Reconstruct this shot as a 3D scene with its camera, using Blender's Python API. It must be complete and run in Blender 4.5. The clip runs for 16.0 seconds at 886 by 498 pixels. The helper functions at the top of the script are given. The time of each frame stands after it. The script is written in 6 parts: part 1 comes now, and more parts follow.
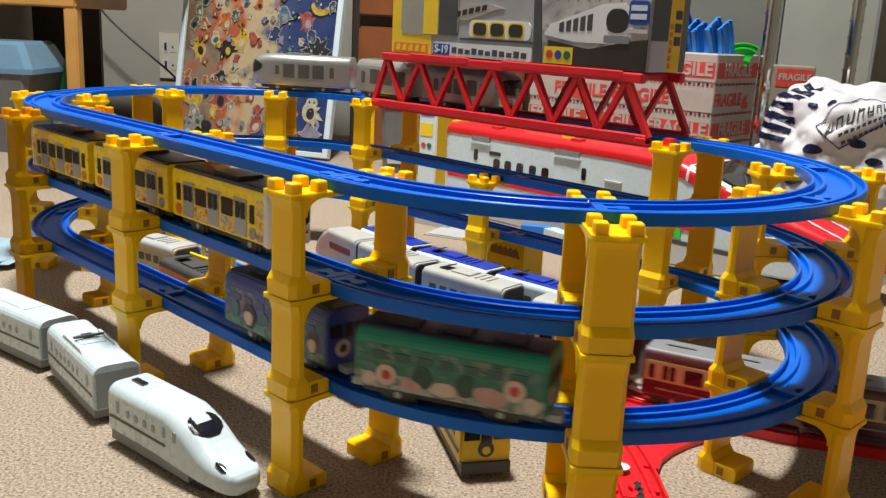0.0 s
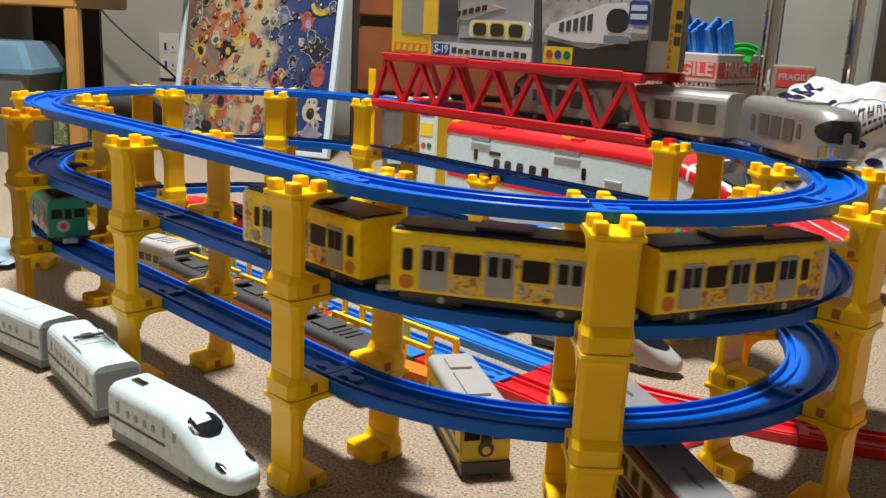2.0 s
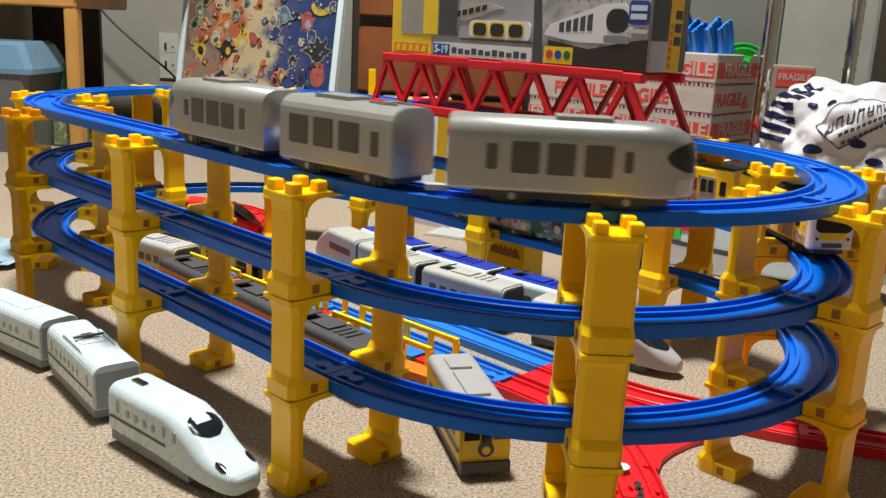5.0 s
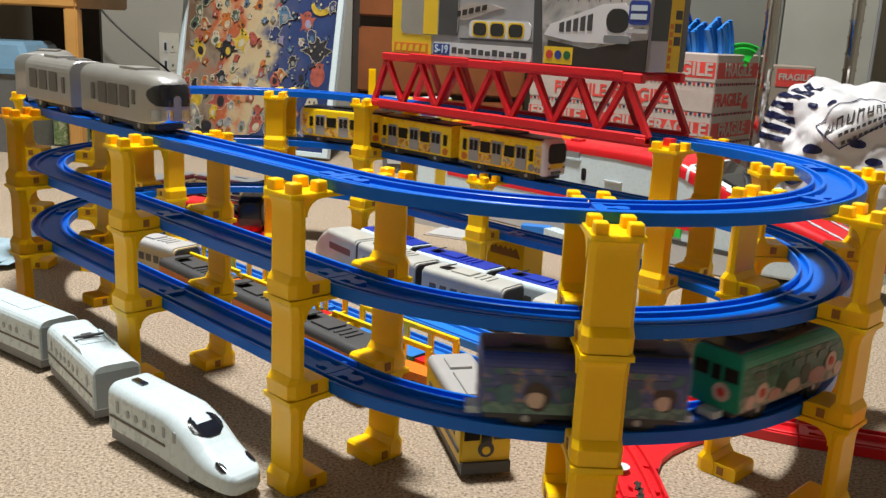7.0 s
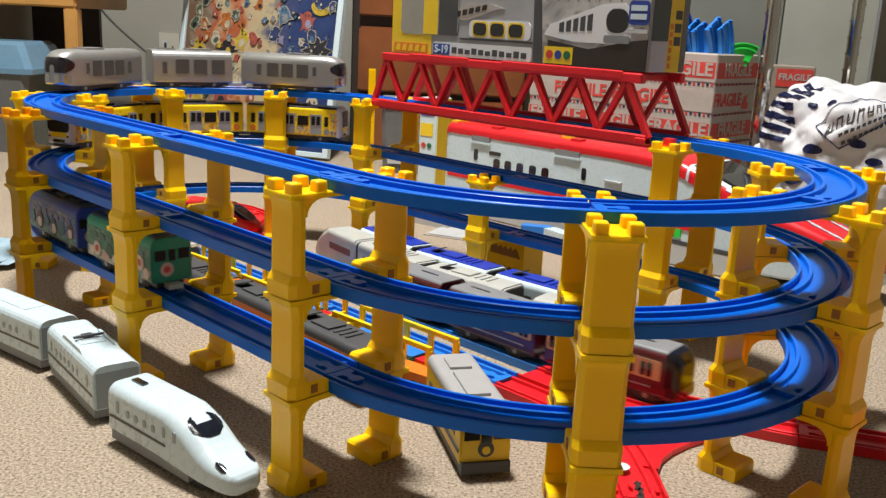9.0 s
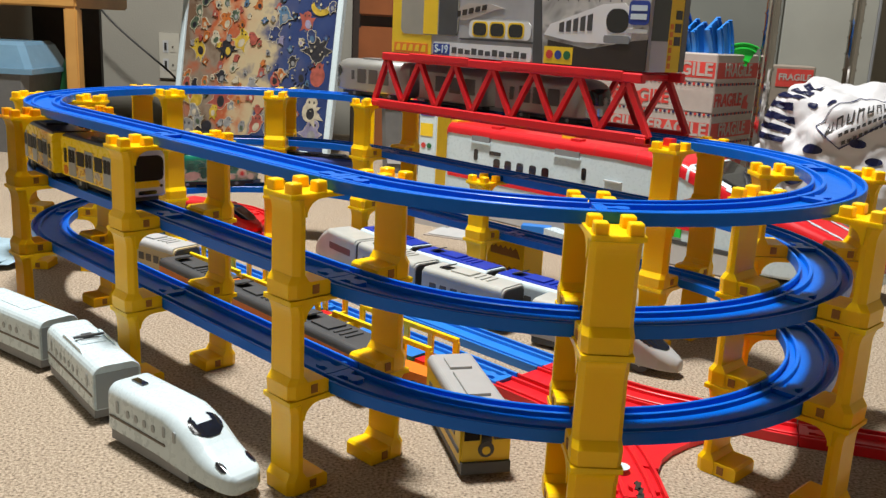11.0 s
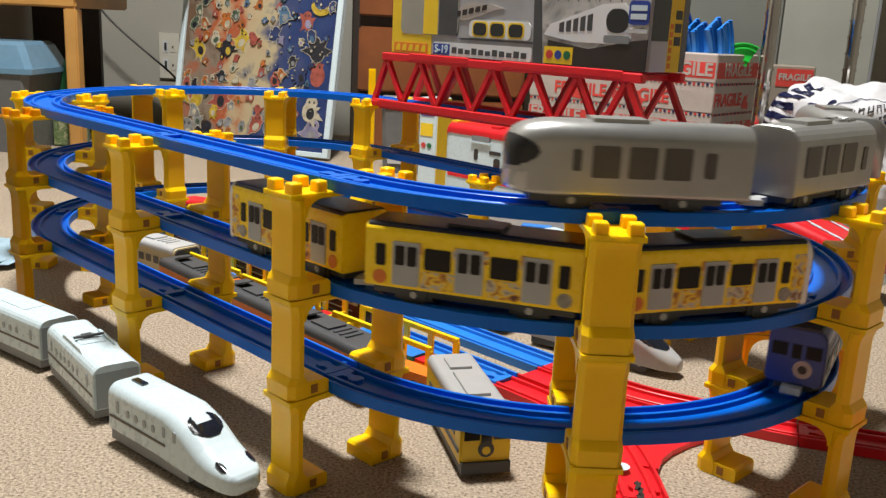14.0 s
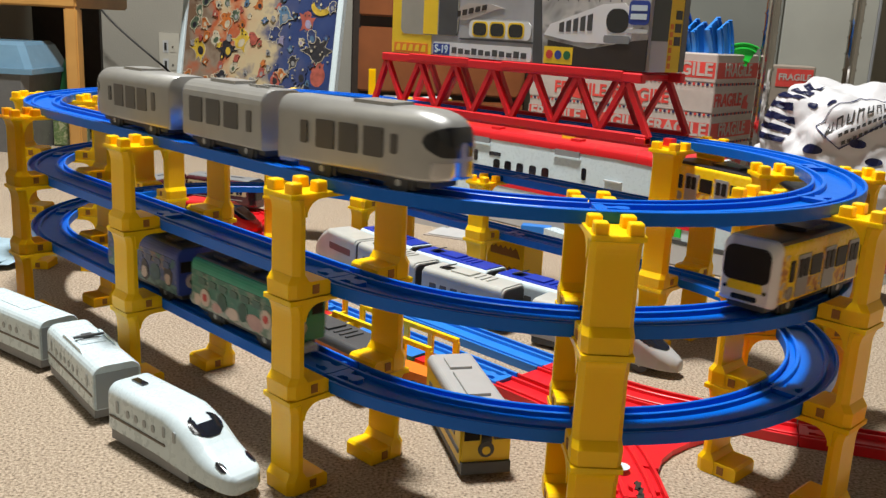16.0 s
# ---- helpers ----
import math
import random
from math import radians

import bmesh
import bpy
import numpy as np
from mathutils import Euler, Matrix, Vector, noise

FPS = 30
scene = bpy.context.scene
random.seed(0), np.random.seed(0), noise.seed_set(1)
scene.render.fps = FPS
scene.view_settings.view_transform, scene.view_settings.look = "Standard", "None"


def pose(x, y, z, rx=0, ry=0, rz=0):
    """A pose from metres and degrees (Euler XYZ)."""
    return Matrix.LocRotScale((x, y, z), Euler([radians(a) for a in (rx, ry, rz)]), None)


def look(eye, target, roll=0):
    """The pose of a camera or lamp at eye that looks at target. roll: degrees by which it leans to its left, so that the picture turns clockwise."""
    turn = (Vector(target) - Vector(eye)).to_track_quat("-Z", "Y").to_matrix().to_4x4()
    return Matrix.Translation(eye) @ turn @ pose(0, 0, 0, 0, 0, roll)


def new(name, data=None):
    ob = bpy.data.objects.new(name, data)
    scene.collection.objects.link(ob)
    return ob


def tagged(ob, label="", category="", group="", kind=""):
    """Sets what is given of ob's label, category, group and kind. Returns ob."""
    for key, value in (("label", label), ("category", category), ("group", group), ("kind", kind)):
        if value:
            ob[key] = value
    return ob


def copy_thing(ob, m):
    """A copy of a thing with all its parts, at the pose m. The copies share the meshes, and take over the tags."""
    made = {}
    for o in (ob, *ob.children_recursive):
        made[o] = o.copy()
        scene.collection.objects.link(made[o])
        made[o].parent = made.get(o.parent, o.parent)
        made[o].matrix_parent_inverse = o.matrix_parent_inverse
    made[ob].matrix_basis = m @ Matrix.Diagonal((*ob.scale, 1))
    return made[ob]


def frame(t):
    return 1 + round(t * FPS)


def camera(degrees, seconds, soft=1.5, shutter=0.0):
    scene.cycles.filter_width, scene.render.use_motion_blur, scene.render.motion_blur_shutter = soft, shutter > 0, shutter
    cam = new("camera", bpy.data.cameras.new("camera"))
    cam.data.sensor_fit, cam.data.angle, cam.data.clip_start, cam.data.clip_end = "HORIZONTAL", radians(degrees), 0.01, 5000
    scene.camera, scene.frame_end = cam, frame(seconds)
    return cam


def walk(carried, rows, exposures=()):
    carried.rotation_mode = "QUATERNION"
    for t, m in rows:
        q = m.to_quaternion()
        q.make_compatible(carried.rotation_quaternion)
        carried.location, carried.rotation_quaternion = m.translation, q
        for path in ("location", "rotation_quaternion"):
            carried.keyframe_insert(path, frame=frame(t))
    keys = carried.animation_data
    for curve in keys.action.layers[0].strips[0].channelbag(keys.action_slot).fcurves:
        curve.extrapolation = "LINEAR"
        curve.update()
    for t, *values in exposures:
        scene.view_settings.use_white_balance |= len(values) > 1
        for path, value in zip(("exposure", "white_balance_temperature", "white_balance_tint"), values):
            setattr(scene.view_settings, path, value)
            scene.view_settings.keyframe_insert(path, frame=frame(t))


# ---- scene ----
cam = camera(52.166, 16.0, soft=1.4, shutter=0.35)
CAM = pose(0.68197, -0.57989, 0.30510, 76.1200, -2.7544, 45.5279)
walk(cam, [(0.0, CAM), (16.0, CAM)])

# ---- world and lights ----
world = bpy.data.worlds.new("room_air")
scene.world = world
world.use_nodes = True
world.node_tree.nodes["Background"].inputs[0].default_value = (0.95, 0.97, 1.0, 1)
world.node_tree.nodes["Background"].inputs[1].default_value = 0.12
scene.view_settings.exposure = -0.15


def ceiling_lamp(x, y, z, size, power):
    li = bpy.data.lights.new("ceiling_light", "AREA")
    li.shape, li.size, li.energy, li.color = "DISK", size, power, (1.0, 0.985, 0.95)
    ob = new("ceiling_light", li)
    ob.matrix_world = look((x, y, z), (x, y, 0))
    return ob


ceiling_lamp(-0.14, -0.03, 2.28, 0.28, 106)


# ---- materials ----
def material(name, col, rough=0.4, metal=0.0, var=0.08, scale=40.0, bump=0.0, bscale=300.0, col2=None, spec=0.5, coat=0.0, trans=0.0, alpha=1.0, sss=0.0, rvar=0.05):
    m = bpy.data.materials.new(name)
    m.use_nodes = True
    nt = m.node_tree
    bs = nt.nodes["Principled BSDF"]
    tc = nt.nodes.new("ShaderNodeTexCoord")
    n1 = nt.nodes.new("ShaderNodeTexNoise")
    n1.inputs["Scale"].default_value = scale
    n1.inputs["Detail"].default_value = 5
    nt.links.new(tc.outputs["Object"], n1.inputs["Vector"])
    ramp = nt.nodes.new("ShaderNodeValToRGB")
    ramp.color_ramp.elements[0].position, ramp.color_ramp.elements[1].position = 0.3, 0.72
    c2 = col2 or tuple(min(1, c * (1 + var)) for c in col)
    c1 = col if col2 else tuple(c * (1 - var) for c in col)
    ramp.color_ramp.elements[0].color = (*c1, 1)
    ramp.color_ramp.elements[1].color = (*c2, 1)
    nt.links.new(n1.outputs["Fac"], ramp.inputs[0])
    nt.links.new(ramp.outputs[0], bs.inputs["Base Color"])
    mr = nt.nodes.new("ShaderNodeMapRange")
    mr.inputs["To Min"].default_value, mr.inputs["To Max"].default_value = max(0.02, rough - rvar), min(1, rough + rvar)
    n2 = nt.nodes.new("ShaderNodeTexNoise")
    n2.inputs["Scale"].default_value = scale * 6
    nt.links.new(tc.outputs["Object"], n2.inputs["Vector"])
    nt.links.new(n2.outputs["Fac"], mr.inputs["Value"])
    nt.links.new(mr.outputs[0], bs.inputs["Roughness"])
    bs.inputs["Metallic"].default_value = metal
    bs.inputs["Specular IOR Level"].default_value = spec
    bs.inputs["Coat Weight"].default_value = coat
    bs.inputs["Transmission Weight"].default_value = trans
    bs.inputs["Alpha"].default_value = alpha
    if sss:
        bs.inputs["Subsurface Weight"].default_value = sss
        bs.inputs["Subsurface Radius"].default_value = (1.0, 0.92, 0.05)
        bs.inputs["Subsurface Scale"].default_value = 0.006
    if bump:
        n3 = nt.nodes.new("ShaderNodeTexNoise")
        n3.inputs["Scale"].default_value = bscale
        n3.inputs["Detail"].default_value = 4
        nt.links.new(tc.outputs["Object"], n3.inputs["Vector"])
        bp = nt.nodes.new("ShaderNodeBump")
        bp.inputs["Strength"].default_value = bump
        bp.inputs["Distance"].default_value = 0.002
        nt.links.new(n3.outputs["Fac"], bp.inputs["Height"])
        nt.links.new(bp.outputs[0], bs.inputs["Normal"])
    return m


YEL = material("yellow_plastic", (1.0, 0.57, 0.002), 0.32, var=0.03, scale=25, bump=0.02, bscale=90, spec=0.3, sss=0.5)
BLU = material("blue_plastic", (0.0012, 0.125, 0.60), 0.3, var=0.05, scale=25, bump=0.008, bscale=80, spec=0.22)
RED = material("red_plastic", (0.66, 0.012, 0.02), 0.32, var=0.06, scale=25, bump=0.03)
SILV = material("silver_paint", (0.42, 0.42, 0.41), 0.34, metal=0.7, var=0.05, scale=60)
WHITE = material("white_plastic", (0.55, 0.66, 0.705), 0.28, var=0.03, scale=30)
WGREY = material("pale_grey_plastic", (0.46, 0.47, 0.47), 0.35, var=0.06)
GREY = material("grey_plastic", (0.20, 0.21, 0.22), 0.45, var=0.08)
DGREY = material("dark_grey_plastic", (0.055, 0.057, 0.06), 0.5, var=0.12)
BLACK = material("black_gloss", (0.008, 0.008, 0.01), 0.15, var=0.1)
DOORG = material("door_silver", (0.38, 0.39, 0.40), 0.4, metal=0.3, var=0.06)
TYEL = material("train_yellow", (1.0, 0.68, 0.012), 0.28, var=0.04, spec=0.4)
GREEN = material("train_green", (0.01, 0.26, 0.16), 0.35, var=0.1, scale=30)
NAVY = material("train_navy", (0.035, 0.06, 0.28), 0.3, var=0.2, scale=30)
MAROON = material("maroon_gloss", (0.075, 0.012, 0.018), 0.2, var=0.1, coat=0.4)
CREAM = material("train_cream", (0.52, 0.43, 0.25), 0.4, var=0.06)
ORANGE = material("orange_plastic", (0.70, 0.18, 0.015), 0.4, var=0.08)
TBLUE = material("train_blue", (0.015, 0.04, 0.38), 0.3, var=0.06)
LGREEN = material("signal_green", (0.02, 0.6, 0.06), 0.4)
WOODY = material("orange_wood", (0.50, 0.26, 0.07), 0.4, var=0.15, scale=12)
BROWN = material("brown_wood", (0.20, 0.065, 0.022), 0.35, var=0.25, scale=9)
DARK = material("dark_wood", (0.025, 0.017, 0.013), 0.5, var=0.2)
WALL = material("wallpaper", (0.29, 0.277, 0.235), 0.8, var=0.04, scale=6, bump=0.25, bscale=220)
# unseen ceiling, toned dark so that less light bounces back down
CEIL = material("ceiling_dark_tone", (0.20, 0.197, 0.185), 0.9, var=0.03, scale=4)
CHROME = material("chrome", (0.60, 0.57, 0.53), 0.07, metal=1.0, var=0.05)
SMOKE = material("smoked_plastic", (0.13, 0.13, 0.13), 0.25, var=0.1)
CARD = material("cardboard", (0.27, 0.225, 0.18), 0.7, var=0.08)
LBLUE = material("clear_blue_plastic", (0.13, 0.24, 0.34), 0.25, var=0.05)
BAGW = material("bag_white", (0.60, 0.60, 0.62), 0.4, var=0.03, bump=0.3, bscale=45)
BNAVY = material("bag_navy", (0.015, 0.02, 0.09), 0.4)
PINK = material("pale_pink", (0.62, 0.36, 0.33), 0.45, var=0.25, scale=90)
PRED = material("print_red", (0.55, 0.05, 0.04), 0.5, var=0.15)
PCREAM = material("print_cream", (0.40, 0.355, 0.32), 0.5, var=0.08)
PGREY = material("print_grey", (0.33, 0.335, 0.345), 0.4, var=0.1)
PYEL = material("print_yellow", (0.8, 0.55, 0.02), 0.4, var=0.04)
PBLUE = material("print_blue", (0.02, 0.05, 0.28), 0.4)
CABLE = material("cable_black", (0.02, 0.018, 0.016), 0.5)
CLOTH = material("blue_cloth", (0.3, 0.42, 0.5), 0.9, var=0.15, scale=60, bump=0.5)
BOTTLE = material("green_plastic", (0.02, 0.14, 0.05), 0.3)
OUTL = material("outlet_plastic", (0.46, 0.44, 0.37), 0.45, var=0.03)


# ---- mesh helpers ----
def part(name, bm, mat, parent=None, label="", smooth=False):
    me = bpy.data.meshes.new(name)
    bmesh.ops.recalc_face_normals(bm, faces=bm.faces[:])
    if smooth:
        for f_ in bm.faces:
            f_.smooth = True
    bm.to_mesh(me)
    bm.free()
    me.materials.append(mat)
    ob = new(name, me)
    if parent is not None:
        ob.parent = parent
    if label:
        ob["label"] = label
    return ob


def B():
    return bmesh.new()


def bevel(bm, w, seg=2, geom=None):
    if w > 0:
        es = geom or [e for e in bm.edges if len(e.link_faces) == 2 and e.calc_face_angle(0) > 0.4]
        bmesh.ops.bevel(bm, geom=es, offset=w, segments=seg, affect="EDGES", clamp_overlap=True)
    return bm


def box(x0, y0, z0, x1, y1, z1, bev=0.0, seg=2, bm=None):
    bm = bm or B()
    t = B()
    bmesh.ops.create_cube(t, size=1)
    for v in t.verts:
        v.co = Vector((x0 + (v.co.x + 0.5) * (x1 - x0), y0 + (v.co.y + 0.5) * (y1 - y0), z0 + (v.co.z + 0.5) * (z1 - z0)))
    bevel(t, bev, seg)
    return join(bm, t)


def join(bm, t, m=None):
    vs = [bm.verts.new(m @ v.co if m else v.co) for v in t.verts]
    t.verts.index_update()
    for f_ in t.faces:
        try:
            bm.faces.new([vs[v.index] for v in f_.verts])
        except ValueError:
            pass
    t.free()
    return bm


def cyl(r, h, n=16, r2=None, m=None, bm=None):
    t = B()
    bmesh.ops.create_cone(t, cap_ends=True, segments=n, radius1=r, radius2=r if r2 is None else r2, depth=h)
    return join(bm or B(), t, m)


def loft(rings, bm=None, cap=True, closed=True):
    """Skin from rings of points with the same count."""
    bm = bm or B()
    vr = [[bm.verts.new(q) for q in r] for r in rings]
    n = len(vr[0])
    for a, b_ in zip(vr[:-1], vr[1:]):
        for i in range(n if closed else n - 1):
            bm.faces.new((a[i], a[(i + 1) % n], b_[(i + 1) % n], b_[i]))
    if cap:
        bm.faces.new(vr[0][::-1])
        bm.faces.new(vr[-1])
    return bm


def prism(profile, a, b_, axis="x", bm=None):
    """A closed profile (u, v) drawn out along an axis from a to b."""
    def at(u, v, w):
        return (w, u, v) if axis == "x" else ((u, w, v) if axis == "y" else (u, v, w))
    return loft([[at(u, v, w) for u, v in profile] for w in (a, b_)], bm)


def thing(name, label, category, group="", m=None, kind=""):
    ob = new(name)
    tagged(ob, label, category, group, kind)
    if m is not None:
        ob.matrix_world = m
    return ob


# ---- the room ----
HEAD = 44.85  # turn of the room against the track's long side
EX, EY = 0.68197, -0.57989


def room(r, d, z=0.0, turn=0.0):
    """A pose r metres sideways and d metres ahead of the near corner, in the room's own directions."""
    a = radians(HEAD)
    return pose(EX + r * math.cos(a) - d * math.sin(a), EY + r * math.sin(a) + d * math.cos(a), z, 0, 0, HEAD + turn)


def carpet_material():
    m = bpy.data.materials.new("carpet")
    m.use_nodes = True
    nt = m.node_tree
    bs = nt.nodes["Principled BSDF"]
    tc = nt.nodes.new("ShaderNodeTexCoord")
    def noise_(scale, detail=3):
        n = nt.nodes.new("ShaderNodeTexNoise")
        n.inputs["Scale"].default_value, n.inputs["Detail"].default_value = scale, detail
        nt.links.new(tc.outputs["Object"], n.inputs["Vector"])
        return n
    a, b_, c_ = noise_(450, 4), noise_(7, 4), noise_(900, 2)
    r1 = nt.nodes.new("ShaderNodeValToRGB")
    el = r1.color_ramp.elements
    el[0].position, el[1].position = 0.3, 0.7
    el[0].color, el[1].color = (0.185, 0.142, 0.105, 1), (0.69, 0.58, 0.45, 1)
    e = el.new(0.46)
    e.color = (0.44, 0.356, 0.268, 1)
    nt.links.new(a.outputs["Fac"], r1.inputs[0])
    r2 = nt.nodes.new("ShaderNodeValToRGB")
    r2.color_ramp.elements[0].color, r2.color_ramp.elements[1].color = (0.82, 0.8, 0.78, 1), (1, 1, 1, 1)
    nt.links.new(b_.outputs["Fac"], r2.inputs[0])
    mx = nt.nodes.new("ShaderNodeMix")
    mx.data_type, mx.blend_type = "RGBA", "MULTIPLY"
    mx.inputs[0].default_value = 1
    nt.links.new(r1.outputs[0], mx.inputs[6])
    nt.links.new(r2.outputs[0], mx.inputs[7])
    nt.links.new(mx.outputs[2], bs.inputs["Base Color"])
    bs.inputs["Roughness"].default_value = 0.95
    bs.inputs["Specular IOR Level"].default_value = 0.1
    ad = nt.nodes.new("ShaderNodeMath")
    nt.links.new(a.outputs["Fac"], ad.inputs[0])
    nt.links.new(c_.outputs["Fac"], ad.inputs[1])
    bp = nt.nodes.new("ShaderNodeBump")
    bp.inputs["Strength"].default_value, bp.inputs["Distance"].default_value = 0.8, 0.0025
    nt.links.new(ad.outputs[0], bp.inputs["Height"])
    nt.links.new(bp.outputs[0], bs.inputs["Normal"])
    return m


CARPET = carpet_material()
R0, R1, D0, D1, TOP = -1.05, 2.0, -1.6, 2.5, 2.35
for nm, bm_, mt in (
    ("floor", box(R0 - 0.1, D0 - 0.1, -0.05, R1 + 0.1, D1 + 0.1, 0.0), CARPET),
    ("ceiling", box(R0 - 0.1, D0 - 0.1, TOP, R1 + 0.1, D1 + 0.1, TOP + 0.05), CEIL),
    ("wall_north", box(R0 - 0.1, D1, 0, R1 + 0.1, D1 + 0.1, TOP), WALL),
    ("wall_south", box(R0 - 0.1, D0 - 0.1, 0, R1 + 0.1, D0, TOP), WALL),
    ("wall_west", box(R0 - 0.1, D0, 0, R0, D1, TOP), WALL),
    ("wall_east", box(R1, D0, 0, R1 + 0.1, D1, TOP), WALL),
):
    o_ = part(nm, bm_, mt)
    tagged(o_, {"floor": "beige and brown flecked loop-pile carpet", "ceiling": "plain ceiling, coloured dark to hold down bounced light"}.get(nm, "plain off-white papered wall"), nm.split("_")[0], kind="structure")
    o_.matrix_world = room(0, 0)

# ---- the three-storey loop ----
LVL = 0.06733      # height of one storey
RC = 0.2155        # radius of the bends along the middle of the track
HL = 0.22533       # half the length of the straights
RAILZ = 0.0066     # top of the rails over the supports
RW = 0.019


RAIL_H = 0.0082
BED = [(RW - 0.0022, -RAIL_H), (RW - 0.0022, -0.0048), (0.0118, -0.0048), (0.0114, -0.0012), (0.0110, -0.0009), (0.0090, -0.0009), (0.0086, -0.0012), (0.0082, -0.0042)]
BED = BED + [(-u, v) for u, v in BED[::-1]]
EDGE = [(RW - 0.0022, -RAIL_H + 0.0002), (RW, -RAIL_H), (RW, -0.0004), (RW - 0.0004, 0.0), (RW - 0.0018, 0.0), (RW - 0.0022, -0.0004)]


def sweep(profile, frames_):
    """frames_: (x, y, nx, ny): places along the rail and the way to its outer side."""
    return loft([[(x + nx * u, y + ny * u, v) for u, v in profile] for x, y, nx, ny in frames_])


def make_rail(name, frames_, mat, label, group, joint=True):
    t = thing(name, label, "toy rail", group)
    part("bed", sweep(BED, frames_), mat, t)
    part("edge", sweep(EDGE, frames_), mat, t)
    part("edge", sweep([(-u, v) for u, v in EDGE], frames_), mat, t)
    if joint:
        rail_marks(t, frames_, mat)
    return t


def rail_marks(t, frames_, mat):
    """The joint at the rail's end: a raised tongue in the trough with a round head, and two small nubs."""
    x, y, nx, ny = frames_[0]
    x2, y2 = frames_[1][:2]
    l = math.hypot(x2 - x, y2 - y)
    tx, ty = (x2 - x) / l, (y2 - y) / l
    plates = [([(-0.0082, 0.0), (0.0082, 0.0), (0.0082, 0.006), (0.0034, 0.0075), (0.0028, 0.012), (0.0050, 0.015), (0.0050, 0.019), (0.0028, 0.021), (-0.0028, 0.021), (-0.0050, 0.019), (-0.0050, 0.015), (-0.0028, 0.012), (-0.0034, 0.0075), (-0.0082, 0.006)], -0.0013)]
    plates += [([(u - 0.0014, 0.010), (u + 0.0014, 0.010), (u + 0.0014, 0.014), (u - 0.0014, 0.014)], -0.0022) for u in (-0.0142, 0.0142)]
    for pts, top in plates:
        bm = loft([[(x + nx * u + tx * q, y + ny * u + ty * q, z) for u, q in pts] for z in (-0.0050, top)])
        part("tongue" if len(pts) > 4 else "nub", bm, mat, t)


def curved_frames(a0, a1, n, rc=RC):
    return [(rc * math.cos(a), rc * math.sin(a), math.cos(a), math.sin(a)) for a in (a0 + (a1 - a0) * i / n for i in range(n + 1))]


GAP = 0.0006
curve_rail = make_rail("curved_rail", curved_frames(GAP / RC, math.pi / 4 - GAP / RC, 12), BLU, "curved blue plastic toy rail on yellow supports", "rails of the storeyed loop")
straight_rail = make_rail("straight_rail", [(x, 0, 0, 1) for x in (GAP, HL / 2, HL - GAP)], BLU, "straight blue plastic toy rail on yellow supports", "rails of the storeyed loop")
first_c = first_s = True
for k in (1, 2, 3):
    z = k * LVL + RAILZ
    for i in range(8):
        right = i < 4
        m_ = pose(HL if right else -HL, 0, z, 0, 0, -90 + 45 * i)
        if first_c:
            curve_rail.matrix_world, first_c = m_, False
        else:
            copy_thing(curve_rail, m_)
    spots = [(0, -RC, 180), (HL, -RC, 180)] + ([(-HL, RC, 0), (0, RC, 0)] if k < 3 else [])
    for x, y, a in spots:
        m_ = pose(x, y, z, 0, 0, a)
        if first_s:
            straight_rail.matrix_world, first_s = m_, False
        else:
            copy_thing(straight_rail, m_)


# ---- yellow supports: three blocks on one another, the arm points along +y to the rail ----
def octa(hx, hy, c, z, ox=0.0, oy=0.0):
    return [(ox + x, oy + y, z) for x, y in ((hx - c, -hy), (hx, -hy + c), (hx, hy - c), (hx - c, hy), (-hx + c, hy), (-hx, hy - c), (-hx, -hy + c), (-hx + c, -hy))]


def chan(hx, y0, y1, c, z):
    """Outline of a column: flat towards the rail at y1, bevelled on its outer side at y0."""
    return [(hx, y1, z), (-hx, y1, z), (-hx, y0 + c, z), (-hx + c * 0.75, y0, z), (hx - c * 0.75, y0, z), (hx, y0 + c, z)]


